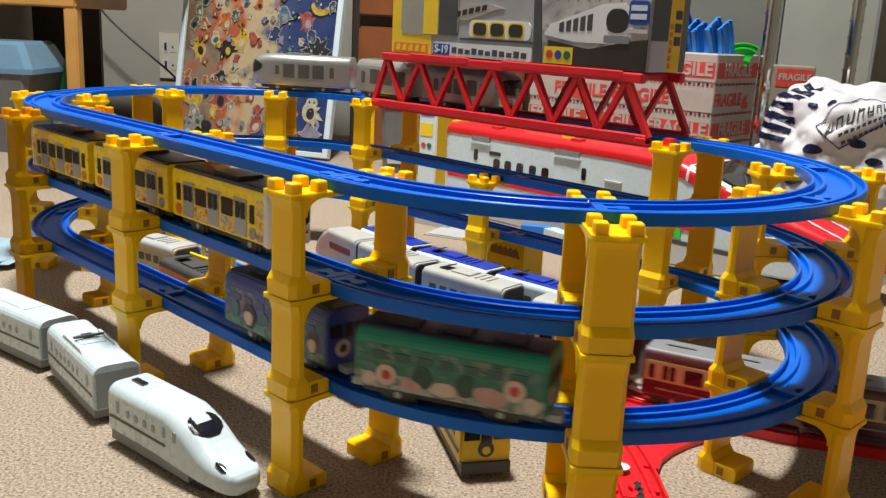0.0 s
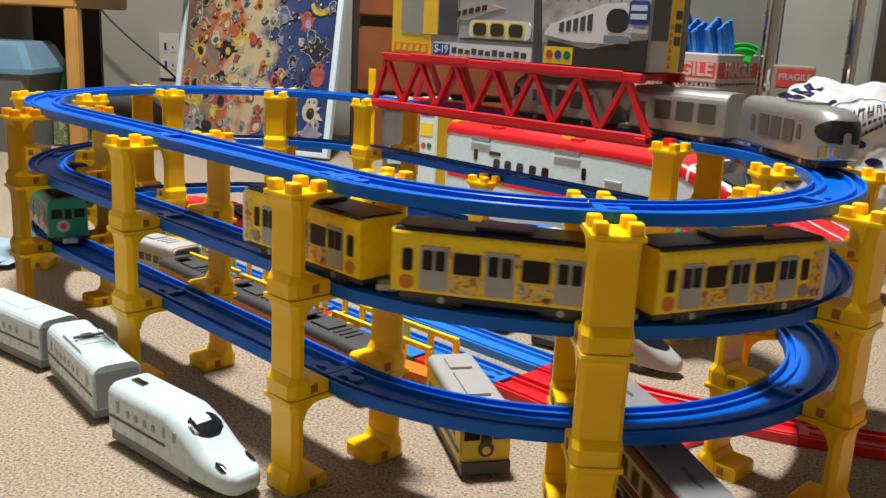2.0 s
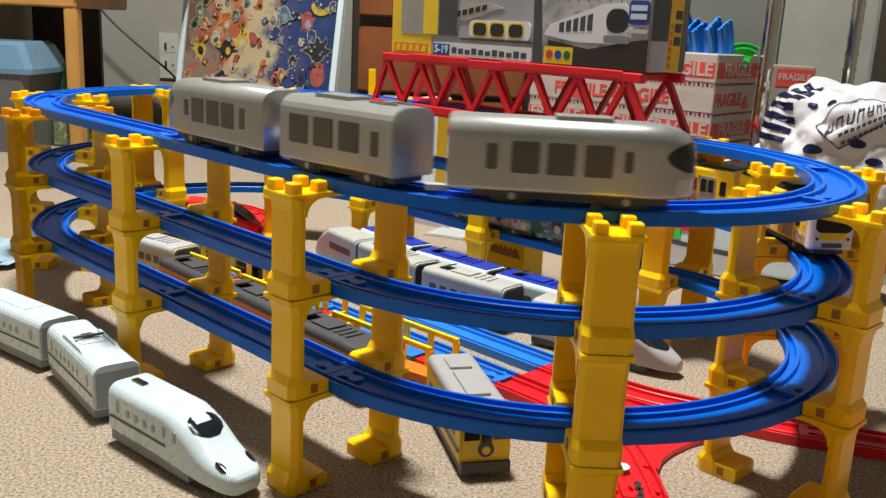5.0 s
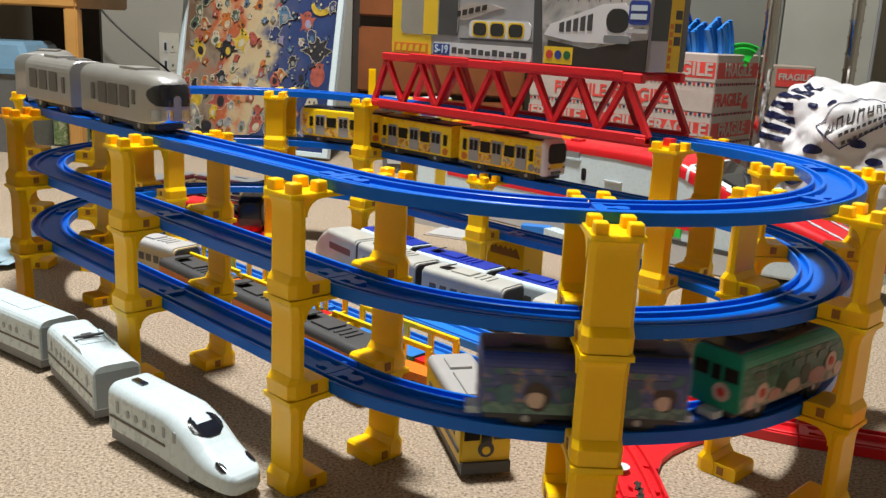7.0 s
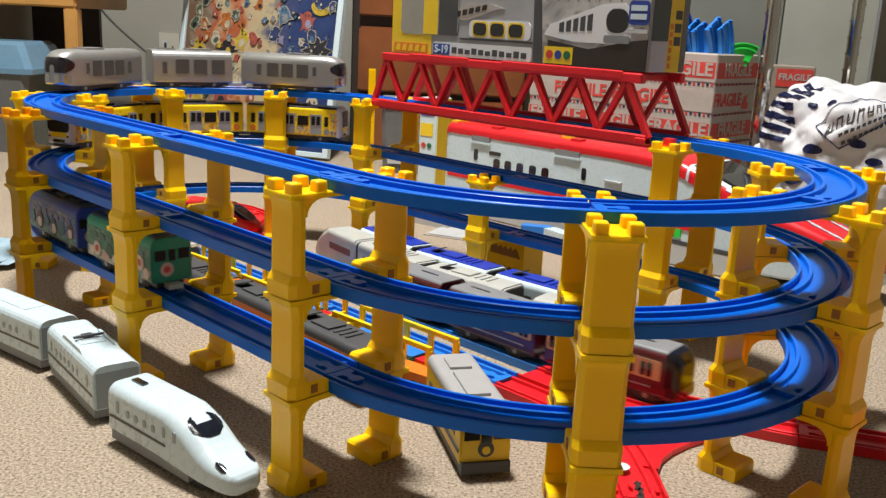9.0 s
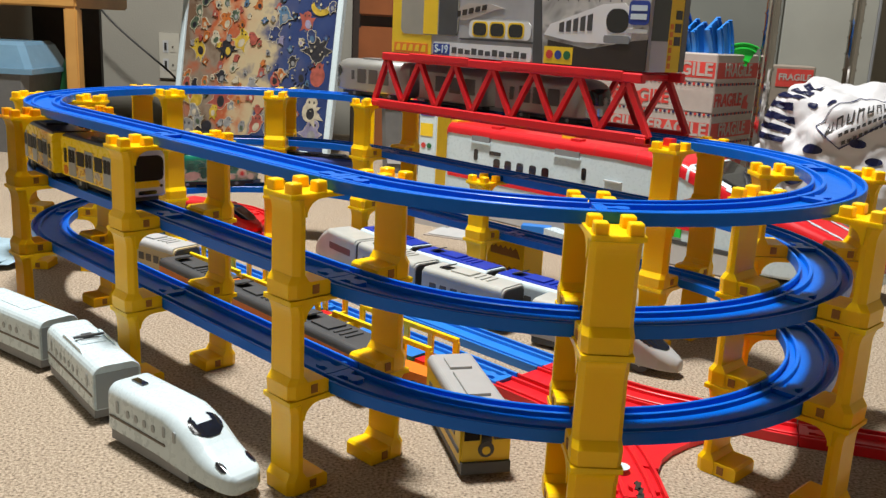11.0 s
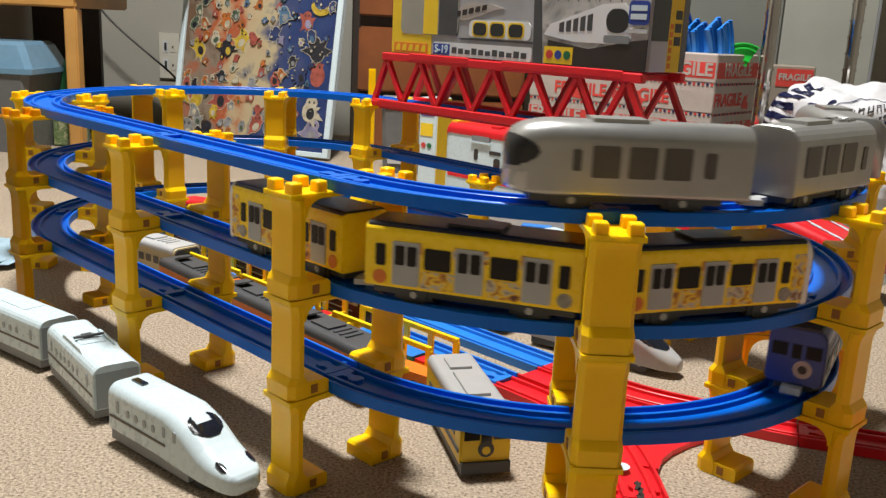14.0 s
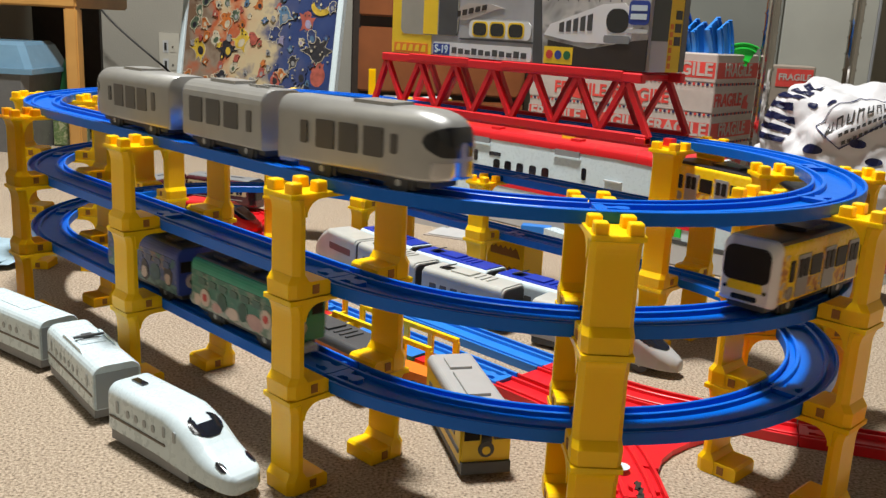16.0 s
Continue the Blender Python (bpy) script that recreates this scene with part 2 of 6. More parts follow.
def pier_block(parent, z0, studs):
    h = LVL
    rings = [chan(0.0143, -0.0102, -0.0025, 0.0042, z0 + 0.0100), chan(0.0141, -0.0100, -0.0025, 0.0042, z0 + h - 0.0150)]
    for i in range(1, 6):
        a = radians(90 * i / 5)
        k_ = 1 - math.cos(a)
        rings.append(chan(0.0141 + 0.0009 * k_, -0.0100 - 0.0036 * k_, -0.0025, 0.0042, z0 + h - 0.0150 + 0.0112 * math.sin(a)))
    part("column", bevel(loft(rings), 0.0005, 1), YEL, parent)
    collar = loft([chan(0.0146, -0.0132, 0.0010, 0.0045, z0 + 0.0002), chan(0.0149, -0.0135, 0.0010, 0.0045, z0 + 0.0098), chan(0.0143, -0.0104, -0.0020, 0.0045, z0 + 0.0150)])
    part("collar", bevel(collar, 0.0009, 2), YEL, parent)
    arm = prism([(0.0, z0 + 0.0002), (0.0178, z0 + 0.0002), (0.0178, z0 + 0.0085), (0.0155, z0 + 0.0102), (0.0, z0 + 0.0102)], -0.0140, 0.0140)
    part("socket_arm", bevel(arm, 0.0010, 2), YEL, parent)
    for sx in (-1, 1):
        # each hole is a solid plate with its shade painted in as dark orange
        part("socket", box(min(sx * 0.0128, sx * 0.0148), 0.0035, z0 + 0.0022, max(sx * 0.0128, sx * 0.0146), 0.0085, z0 + 0.0080), SOCK, parent, "square hole in the arm, its shade painted dark")
    t_ = z0 + h
    pr = [(-0.0138, t_ - 0.0036), (-0.0045, t_ - 0.0036), (-0.0037, t_ - 0.0150)]
    for i in range(7):
        a = radians(90 * i / 6)
        pr.append((0.0100 - 0.0118 * math.cos(a), t_ - 0.0150 + 0.0110 * math.sin(a)))
    pr += [(0.0374, t_ - 0.0038), (0.0374, t_ - 0.0018), (0.0180, t_ - 0.0018), (0.0180, t_ - 0.0004), (-0.0138, t_ - 0.0004)]
    part("top_arm", bevel(prism(pr, -0.0150, 0.0150), 0.0007, 2), YEL, parent)
    if studs:
        for sx in (-0.0095, 0.0095):
            for sy in (-0.0085, 0.0105):
                st = loft([octa(0.0042, 0.0042, 0.0008, z0 + h - 0.0008, sx, sy), octa(0.0040, 0.0040, 0.0008, z0 + h + 0.0057, sx, sy), octa(0.0035, 0.0035, 0.0008, z0 + h + 0.0063, sx, sy)])
                part("stud", st, YEL, parent)


# dark orange that paints shade into holes and recesses of the yellow plastic
SOCK = material("painted_hole_shade", (0.33, 0.13, 0.01), 0.6, var=0.1)


def pier(n):
    words = {3: "three-storey yellow plastic block pillar on the carpet", 2: "two-storey yellow plastic block pillar on the carpet"}[n]
    t = thing("block_pillar", words, "toy pillar", "pillars under the loop")
    for k in range(n):
        pier_block(t, k * LVL, k == n - 1)
    return t


PO, PI = 0.0375, 0.0375
spots = []
for i in range(9):
    a = radians(-90 + 45 * i)
    if i <= 4:
        spots.append((HL, 0, a))
    if i >= 4:
        spots.append((-HL, 0, a))
spots.append((-HL, 0, radians(-90)))
spots.append((0, 0, radians(-90)))
spots.append((0, 0, radians(90)))
models = {}
spots = [(x, y, a + (radians(1.5) if x > 0 and abs(a + math.pi / 4) < 0.1 else 0)) for x, y, a in spots]
for x, y, a in spots:
    n = 2 if abs(x) < 1e-6 and a > 0 else 3
    for side in ((1, -1) if n == 3 else (-1,)):
        rr = RC + side * (PO if side > 0 else PI)
        px, py = x + rr * math.cos(a) - (0.0 if n == 3 else 0.012), y + rr * math.sin(a)
        m_ = pose(px, py, 0, 0, 0, math.degrees(a) + (90 if side > 0 else -90))
        if n not in models:
            models[n] = pier(n)
            models[n].matrix_world = m_
        else:
            copy_thing(models[n], m_)


lb = thing("support_block", "low wide yellow plastic block with toothed recesses", "toy block", "", pose(-0.021, 0.253, 0))
part("block", bevel(box(-0.030, -0.018, 0.0, 0.030, 0.018, 0.060), 0.0012, 2), YEL, lb)
for z in (0.012, 0.036):
    # flat toothed plate, the recess's shade put into its colour
    part("recess", prism([(-0.024, z)] + [(-0.024 + 0.008 * i + 0.004 * j, z + (0.012 if j == 0 else 0.008)) for i in range(6) for j in (0, 1)] + [(0.024, z)], -0.0186, -0.0174, "y"), SOCK, lb, "toothed recess, its shade painted on")

# ---- toy train cars: x is the way of travel, z = 0 the top of the rail ----
def ring_section(x, w, z0, z1, rt, rb=0.002, n=5, drop=0.0):
    rt, rb = min(rt, w * 0.98, (z1 - z0) * 0.6), min(rb, w * 0.5, (z1 - z0) * 0.3)
    pts = []
    for cx_, cz_, r, a0 in ((w - rt, z1 - rt, rt, 0), (-w + rt, z1 - rt, rt, 90), (-w + rb, z0 + rb, rb, 180), (w - rb, z0 + rb, rb, 270)):
        for i in range(n + 1):
            a = radians(a0 + 90 * i / n)
            pts.append((x, cx_ + r * math.cos(a), cz_ + r * math.sin(a)))
    return pts


def fine_ring(x, w, z0, z1, rt, rb=0.002, n=140):
    """The same outline cut into n even steps."""
    q = ring_section(x, w, z0, z1, rt, rb, 8)
    q.append(q[0])
    ln = [0.0]
    for a, b_ in zip(q[:-1], q[1:]):
        ln.append(ln[-1] + math.hypot(b_[1] - a[1], b_[2] - a[2]))
    ts_ = [ln[-1] * i / n for i in range(n)]
    ys, zs = np.interp(ts_, ln, [c[1] for c in q]), np.interp(ts_, ln, [c[2] for c in q])
    return [(x, float(y), float(z)) for y, z in zip(ys, zs)]


def blend_stations(st, n):
    """Evenly many stations between the given ones, eased."""
    xs = [s[0] for s in st]
    u = np.linspace(xs[0], xs[-1], n)
    return [tuple(float(np.interp(x, xs, [s[i] for s in st])) for i in range(5)) for x in u]


def skin_patch(bm, test, off):
    """The faces of a shell whose middle passes the test, lifted off it a little."""
    bmesh.ops.recalc_face_normals(bm, faces=bm.faces[:])
    bm.normal_update()
    out, seen = B(), {}
    for f_ in bm.faces:
        if test(f_.calc_center_median()):
            vs = []
            for v in f_.verts:
                if v not in seen:
                    seen[v] = (out.verts.new(v.co + v.normal * off), out.verts.new(v.co - v.normal * off))
                vs.append(seen[v])
            out.faces.new([a for a, _ in vs])
            out.faces.new([b_ for _, b_ in vs][::-1])
    return out


def hull(stations):
    return loft([ring_section(*s) for s in stations])


def wheels(t, half, w=0.0125, r=0.0085, zc=0.0045, hub=None):
    for sx in (-1, 1):
        for sy in (-1, 1):
            for dx in (-0.0,):
                m_ = Matrix.Translation((sx * half + dx, sy * w, zc)) @ pose(0, 0, 0, 90, 0, 0)
                wh = part("wheel", bevel(cyl(r, 0.0035, 20, m=m_), 0.0006, 1), DGREY, t, "dark grey plastic wheel")
                part("hub", cyl(0.0022, 0.0008, 12, m=Matrix.Translation((sx * half, sy * (w + 0.002), zc)) @ pose(0, 0, 0, 90, 0, 0)), hub or WGREY, wh, "pale hub")


def side_panel(t, name, x0, z0, x1, z1, w, mat, label="", th=0.0006, r=0.0012):
    for sy in (-1, 1):
        pr = []
        for cx_, cz_, a0 in ((x1 - r, z1 - r, 0), (x0 + r, z1 - r, 90), (x0 + r, z0 + r, 180), (x1 - r, z0 + r, 270)):
            for i in range(4):
                a = radians(a0 + 30 * i)
                pr.append((cx_ + r * math.cos(a), cz_ + r * math.sin(a)))
        part(name, prism(pr, sy * (w - 0.001), sy * (w + th), "y"), mat, t, label)


def underframe(t, L_, w=0.0125):
    part("underframe", bevel(box(-L_ / 2 + 0.004, -w, 0.0035, L_ / 2 - 0.004, w, 0.0115), 0.001, 1), DGREY, t, "dark underframe")
    for sx in (-0.27, 0.27):
        part("bogie", bevel(box(sx * L_ - 0.012, -w - 0.001, 0.001, sx * L_ + 0.012, w + 0.001, 0.009), 0.0012, 1), DGREY, t, "dark bogie frame")
    wheels(t, 0.27 * L_)


def coupler(t, x, sgn):
    bm = prism([(x, -0.003), (x + sgn * 0.013, -0.0045), (x + sgn * 0.014, 0.0045), (x, 0.003)], 0.003, 0.0065, "z")
    part("coupler", bevel(bm, 0.0008, 1), WGREY, t, "pale grey plastic hook coupler")


def mottled(name, cols, scale, rough=0.45):
    m = bpy.data.materials.new(name)
    m.use_nodes = True
    nt = m.node_tree
    tc = nt.nodes.new("ShaderNodeTexCoord")
    n1 = nt.nodes.new("ShaderNodeTexNoise")
    n1.inputs["Scale"].default_value, n1.inputs["Detail"].default_value, n1.inputs["Distortion"].default_value = scale, 2.0, 0.8
    nt.links.new(tc.outputs["Object"], n1.inputs["Vector"])
    r = nt.nodes.new("ShaderNodeValToRGB")
    el = r.color_ramp.elements
    r.color_ramp.interpolation = "EASE"
    n = len(cols)
    el[0].position, el[0].color = 0.3, (*cols[0], 1)
    el[1].position, el[1].color = 0.7, (*cols[-1], 1)
    for i in range(1, n - 1):
        e = el.new(0.3 + 0.4 * i / (n - 1))
        e.color = (*cols[i], 1)
    nt.links.new(n1.outputs["Fac"], r.inputs[0])
    nt.links.new(r.outputs[0], nt.nodes["Principled BSDF"].inputs["Base Color"])
    nt.nodes["Principled BSDF"].inputs["Roughness"].default_value = rough
    return m


WINB = material("window_brown", (0.085, 0.08, 0.075), 0.3, var=0.1)
WIND = material("window_dark", (0.018, 0.014, 0.012), 0.4, var=0.15, spec=0.2)
VISOR = material("visor_black", (0.012, 0.012, 0.014), 0.12, var=0.1, coat=0.5)
GPRINT = mottled("green_print", [(0.10, 0.20, 0.15), (0.03, 0.15, 0.10), (0.05, 0.17, 0.12), (0.20, 0.24, 0.19), (0.02, 0.08, 0.05)], 85)
NPRINT = mottled("navy_print", [(0.05, 0.14, 0.15), (0.045, 0.07, 0.22), (0.09, 0.12, 0.30), (0.30, 0.2, 0.18), (0.06, 0.17, 0.16)], 85)
YPRINT = mottled("yellow_print", [(0.12, 0.04, 0.02), (0.55, 0.22, 0.03), (0.90, 0.60, 0.03), (0.5, 0.45, 0.38), (0.25, 0.10, 0.03)], 120)
FACEW = material("face_white", (0.78, 0.77, 0.76), 0.25, var=0.03)
SGREY = material("sticker_grey", (0.30, 0.28, 0.25), 0.45, var=0.3, scale=200)
CHIN = material("polished_silver", (0.62, 0.62, 0.63), 0.1, metal=1.0, var=0.04)
ROOFB = material("roof_black", (0.022, 0.017, 0.024), 0.3, var=0.2, scale=30)


def silver_car(kind):
    L_ = 0.106 if kind == "mid" else 0.140
    t = thing("train_car", "silver rounded express toy train car on blue rails" if kind == "mid" else "silver round-nosed express toy train end car on blue rails", "toy train", "silver toy train")
    w, z0, z1, rt = 0.0185, 0.0075, 0.0490, 0.011
    st = [(-L_ / 2, w - 0.0006, z0, z1 - 0.0006, rt), (-L_ / 2 + 0.0008, w, z0, z1, rt)]
    if kind == "mid":
        st += [(L_ / 2 - 0.0008, w, z0, z1, rt), (L_ / 2, w - 0.0006, z0, z1 - 0.0006, rt)]
    else:
        n0 = L_ / 2 - 0.030
        for i in range(61):
            u = i / 60
            k = max(0.02, math.cos(u * math.pi / 2)) ** 0.5
            st.append((n0 + 0.030 * math.sin(u * math.pi / 2), w * (0.05 + 0.95 * k), z0 + 0.004 * u * u, z0 + 0.013 + (z1 - z0 - 0.013) * (0.30 + 0.70 * k), rt))
    if kind == "mid":
        part("body", hull(st), SILV, t, "silver painted shell")
    else:
        shell = loft([fine_ring(*q) for q in st])
        wind = skin_patch(shell, lambda c: c.x > n0 + 0.0125 + 0.0125 * ((c.z - 0.0318) / 0.0086) ** 2 and abs(c.z - 0.0318) < 0.0087, 0.0003)
        chin = skin_patch(shell, lambda c: c.x > n0 + 0.014 and 0.0105 < c.z < 0.0205 and abs(c.y) < 0.0165, 0.0003)
        part("body", shell, SILV, t, "silver painted shell with round nose", smooth=True)
        part("windscreen", wind, VISOR, t, "wraparound dark windscreen", smooth=True)
        part("chin", chin, CHIN, t, "polished silver front skirt", smooth=True)
    underframe(t, L_ if kind == "mid" else L_ - 0.02)
    x0 = -L_ / 2
    if kind == "mid":
        side_panel(t, "door_window", x0 + 0.012, 0.019, x0 + 0.018, 0.034, w, WINB)
        for x in (0.029, 0.053, 0.077):
            side_panel(t, "window", x0 + x, 0.019, x0 + x + 0.018, 0.0375, w, WINB)
        part("roof_unit", bevel(box(-0.005, -0.009, z1 - 0.001, 0.028, 0.009, z1 + 0.0022), 0.0008, 1), SILV, t)
        pant = box(-0.034, -0.008, z1 + 0.0008, -0.030, 0.008, z1 + 0.0016)
        for a, b_ in ((-0.03, -0.02), (-0.034, -0.044)):
            for y in (-0.006, 0.006):
                box(min(a, b_), y - 0.0006, z1 - 0.0005, max(a, b_), y + 0.0006, z1 + 0.0016, bm=pant)
        part("pantograph", pant, SILV, t, "folded grey pantograph")
        coupler(t, L_ / 2, 1)
    else:
        side_panel(t, "door_window", x0 + 0.022, 0.020, x0 + 0.028, 0.0345, w, WINB)
        for x in (0.036, 0.056, 0.077):
            side_panel(t, "window", x0 + x, 0.0185, x0 + x + 0.016, 0.0365, w, WINB)
        side_panel(t, "door_window", x0 + 0.099, 0.022, x0 + 0.104, 0.034, w, WINB)
        side_panel(t, "cab_window", x0 + 0.109, 0.025, x0 + 0.1145, 0.0335, w - 0.0012, VISOR)
        part("roof_unit", bevel(box(-0.010, -0.010, z1 - 0.001, 0.022, 0.010, z1 + 0.0018), 0.0008, 1), SILV, t)
        coupler(t, -L_ / 2, -1)
    return t


def yellow_car(kind):
    L_ = 0.133 if kind == "mid" else 0.134
    t = thing("train_car", "yellow commuter toy train car with picture stickers" if kind == "mid" else "yellow commuter toy train end car with white face", "toy train", "yellow toy train")
    w, z0, z1, rt = 0.0185, 0.0085, 0.0470, 0.004
    xf = L_ / 2 - (0.0065 if kind != "mid" else 0)
    part("body", hull([(-L_ / 2, w, z0, z1, rt), (xf, w, z0, z1, rt)]), TYEL, t, "glossy yellow shell")
    part("roof", hull([(-L_ / 2 + 0.001, w - 0.0012, z1 - 0.0032, z1 + 0.0014, 0.0034), (xf - 0.001, w - 0.0012, z1 - 0.0032, z1 + 0.0014, 0.0034)]), ROOFB, t, "black roof")
    part("roof_unit", bevel(box(-0.018, -0.0105, z1 + 0.0010, 0.016, 0.0105, z1 + 0.0036), 0.0008, 1), ROOFB, t)
    underframe(t, L_)
    a0 = -L_ / 2
    k = (L_ - (0.012 if kind != "mid" else 0)) / 0.116
    side_panel(t, "window", a0 + 0.006 * k, 0.022, a0 + 0.0115 * k, 0.0355, w, WIND)
    side_panel(t, "window", a0 + 0.104 * k, 0.022, a0 + 0.1095 * k, 0.0355, w, WIND)
    for x in (0.0155, 0.050, 0.0855):
        side_panel(t, "door", a0 + x * k, 0.011, a0 + (x + 0.015) * k, 0.0380, w, DOORG, "silver double door")
        for dx in (0.0015, 0.0082):
            side_panel(t, "door_window", a0 + (x + dx) * k, 0.0235, a0 + (x + dx + 0.0052) * k, 0.0355, w + 0.0005, WIND)
    for x in (0.033, 0.0685):
        side_panel(t, "window", a0 + x * k, 0.0225, a0 + (x + 0.0145) * k, 0.0355, w, WIND)
        side_panel(t, "sticker", a0 + (x - 0.0015) * k, 0.0105, a0 + (x + 0.0165) * k, 0.0215, w - 0.0002, YPRINT, "brown and yellow picture sticker", th=0.0005)
        for dx in (-0.0042, 0.0152):
            side_panel(t, "small_sticker", a0 + (x + dx) * k, 0.0300, a0 + (x + dx + 0.0032) * k, 0.0385, w - 0.0002, YPRINT, "small brown picture sticker", th=0.0005, r=0.0015)
    for x, mt in ((0.1075, SGREY), (0.0085, ORANGE)):
        m_ = Matrix.Translation((a0 + x * k, 0, 0.0150)) @ pose(0, 0, 0, 90, 0, 0)
        part("round_sticker", cyl(0.0044, 2 * w + 0.0010, 18, m=m_), mt, t, "round printed sticker")
    if kind != "mid":
        side_panel(t, "cab_sticker", a0 + 0.112 * k, 0.0105, xf - 0.0005, 0.0400, w - 0.0002, YPRINT, "orange and brown picture sticker", th=0.0005)
        part("face", hull([(xf - 0.001, w + 0.0002, z0 - 0.001, z1 + 0.0016, 0.006), (xf + 0.0025, w, z0 - 0.0015, z1 + 0.001, 0.007), (L_ / 2 - 0.002, w - 0.0010, z0 - 0.001, z1 - 0.0012, 0.008), (L_ / 2, w - 0.003, z0 + 0.001, z1 - 0.004, 0.008)]), FACEW, t, "white plastic cab front")
        pr = [(q[1], q[2]) for q in ring_section(0, 0.0152, 0.0215, 0.0435, 0.006, 0.005)]
        part("windscreen", bevel(prism(pr, L_ / 2 - 0.004, L_ / 2 + 0.0008, "x"), 0.0005, 1), WIND, t, "large black windscreen")
        pr = [(q[1], q[2]) for q in ring_section(0, 0.0115, 0.0155, 0.0218, 0.003, 0.003)]
        part("mask", prism(pr, L_ / 2 - 0.003, L_ / 2 + 0.0004, "x"), TYEL, t, "yellow band under the windscreen")
        pr = [(q[1], q[2]) for q in ring_section(0, 0.0085, 0.0095, 0.0130, 0.0015, 0.0015)]
        part("vent", prism(pr, L_ / 2 - 0.003, L_ / 2 + 0.0004, "x"), VISOR, t, "dark slot")
        for y in (-0.013, 0.013):
            part("headlight", cyl(0.0013, 0.004, 10, m=Matrix.Translation((L_ / 2 - 0.0015, y, 0.0165)) @ pose(0, 0, 0, 0, 90, 0)), VISOR, t)
        coupler(t, -L_ / 2, -1)
    else:
        coupler(t, L_ / 2, 1)
        coupler(t, -L_ / 2, -1)
    return t


def picture_patches(t, w, blobs):
    """Plain rounded colour patches printed on both sides: x, z, half width, half height, material."""
    for i, (x, z, a, b_, mt) in enumerate(blobs):
        pr = [(x + a * math.cos(q) * (1 + 0.10 * math.sin(3 * q + i)), z + b_ * math.sin(q) * (1 + 0.08 * math.sin(2 * q + 2 * i))) for q in (2 * math.pi * j / 18 for j in range(18))]
        for sy in (-1, 1):
            part("picture_patch", prism(pr, sy * (w - 0.001), sy * (w + 0.0005 + 0.00008 * i), "y"), mt, t)


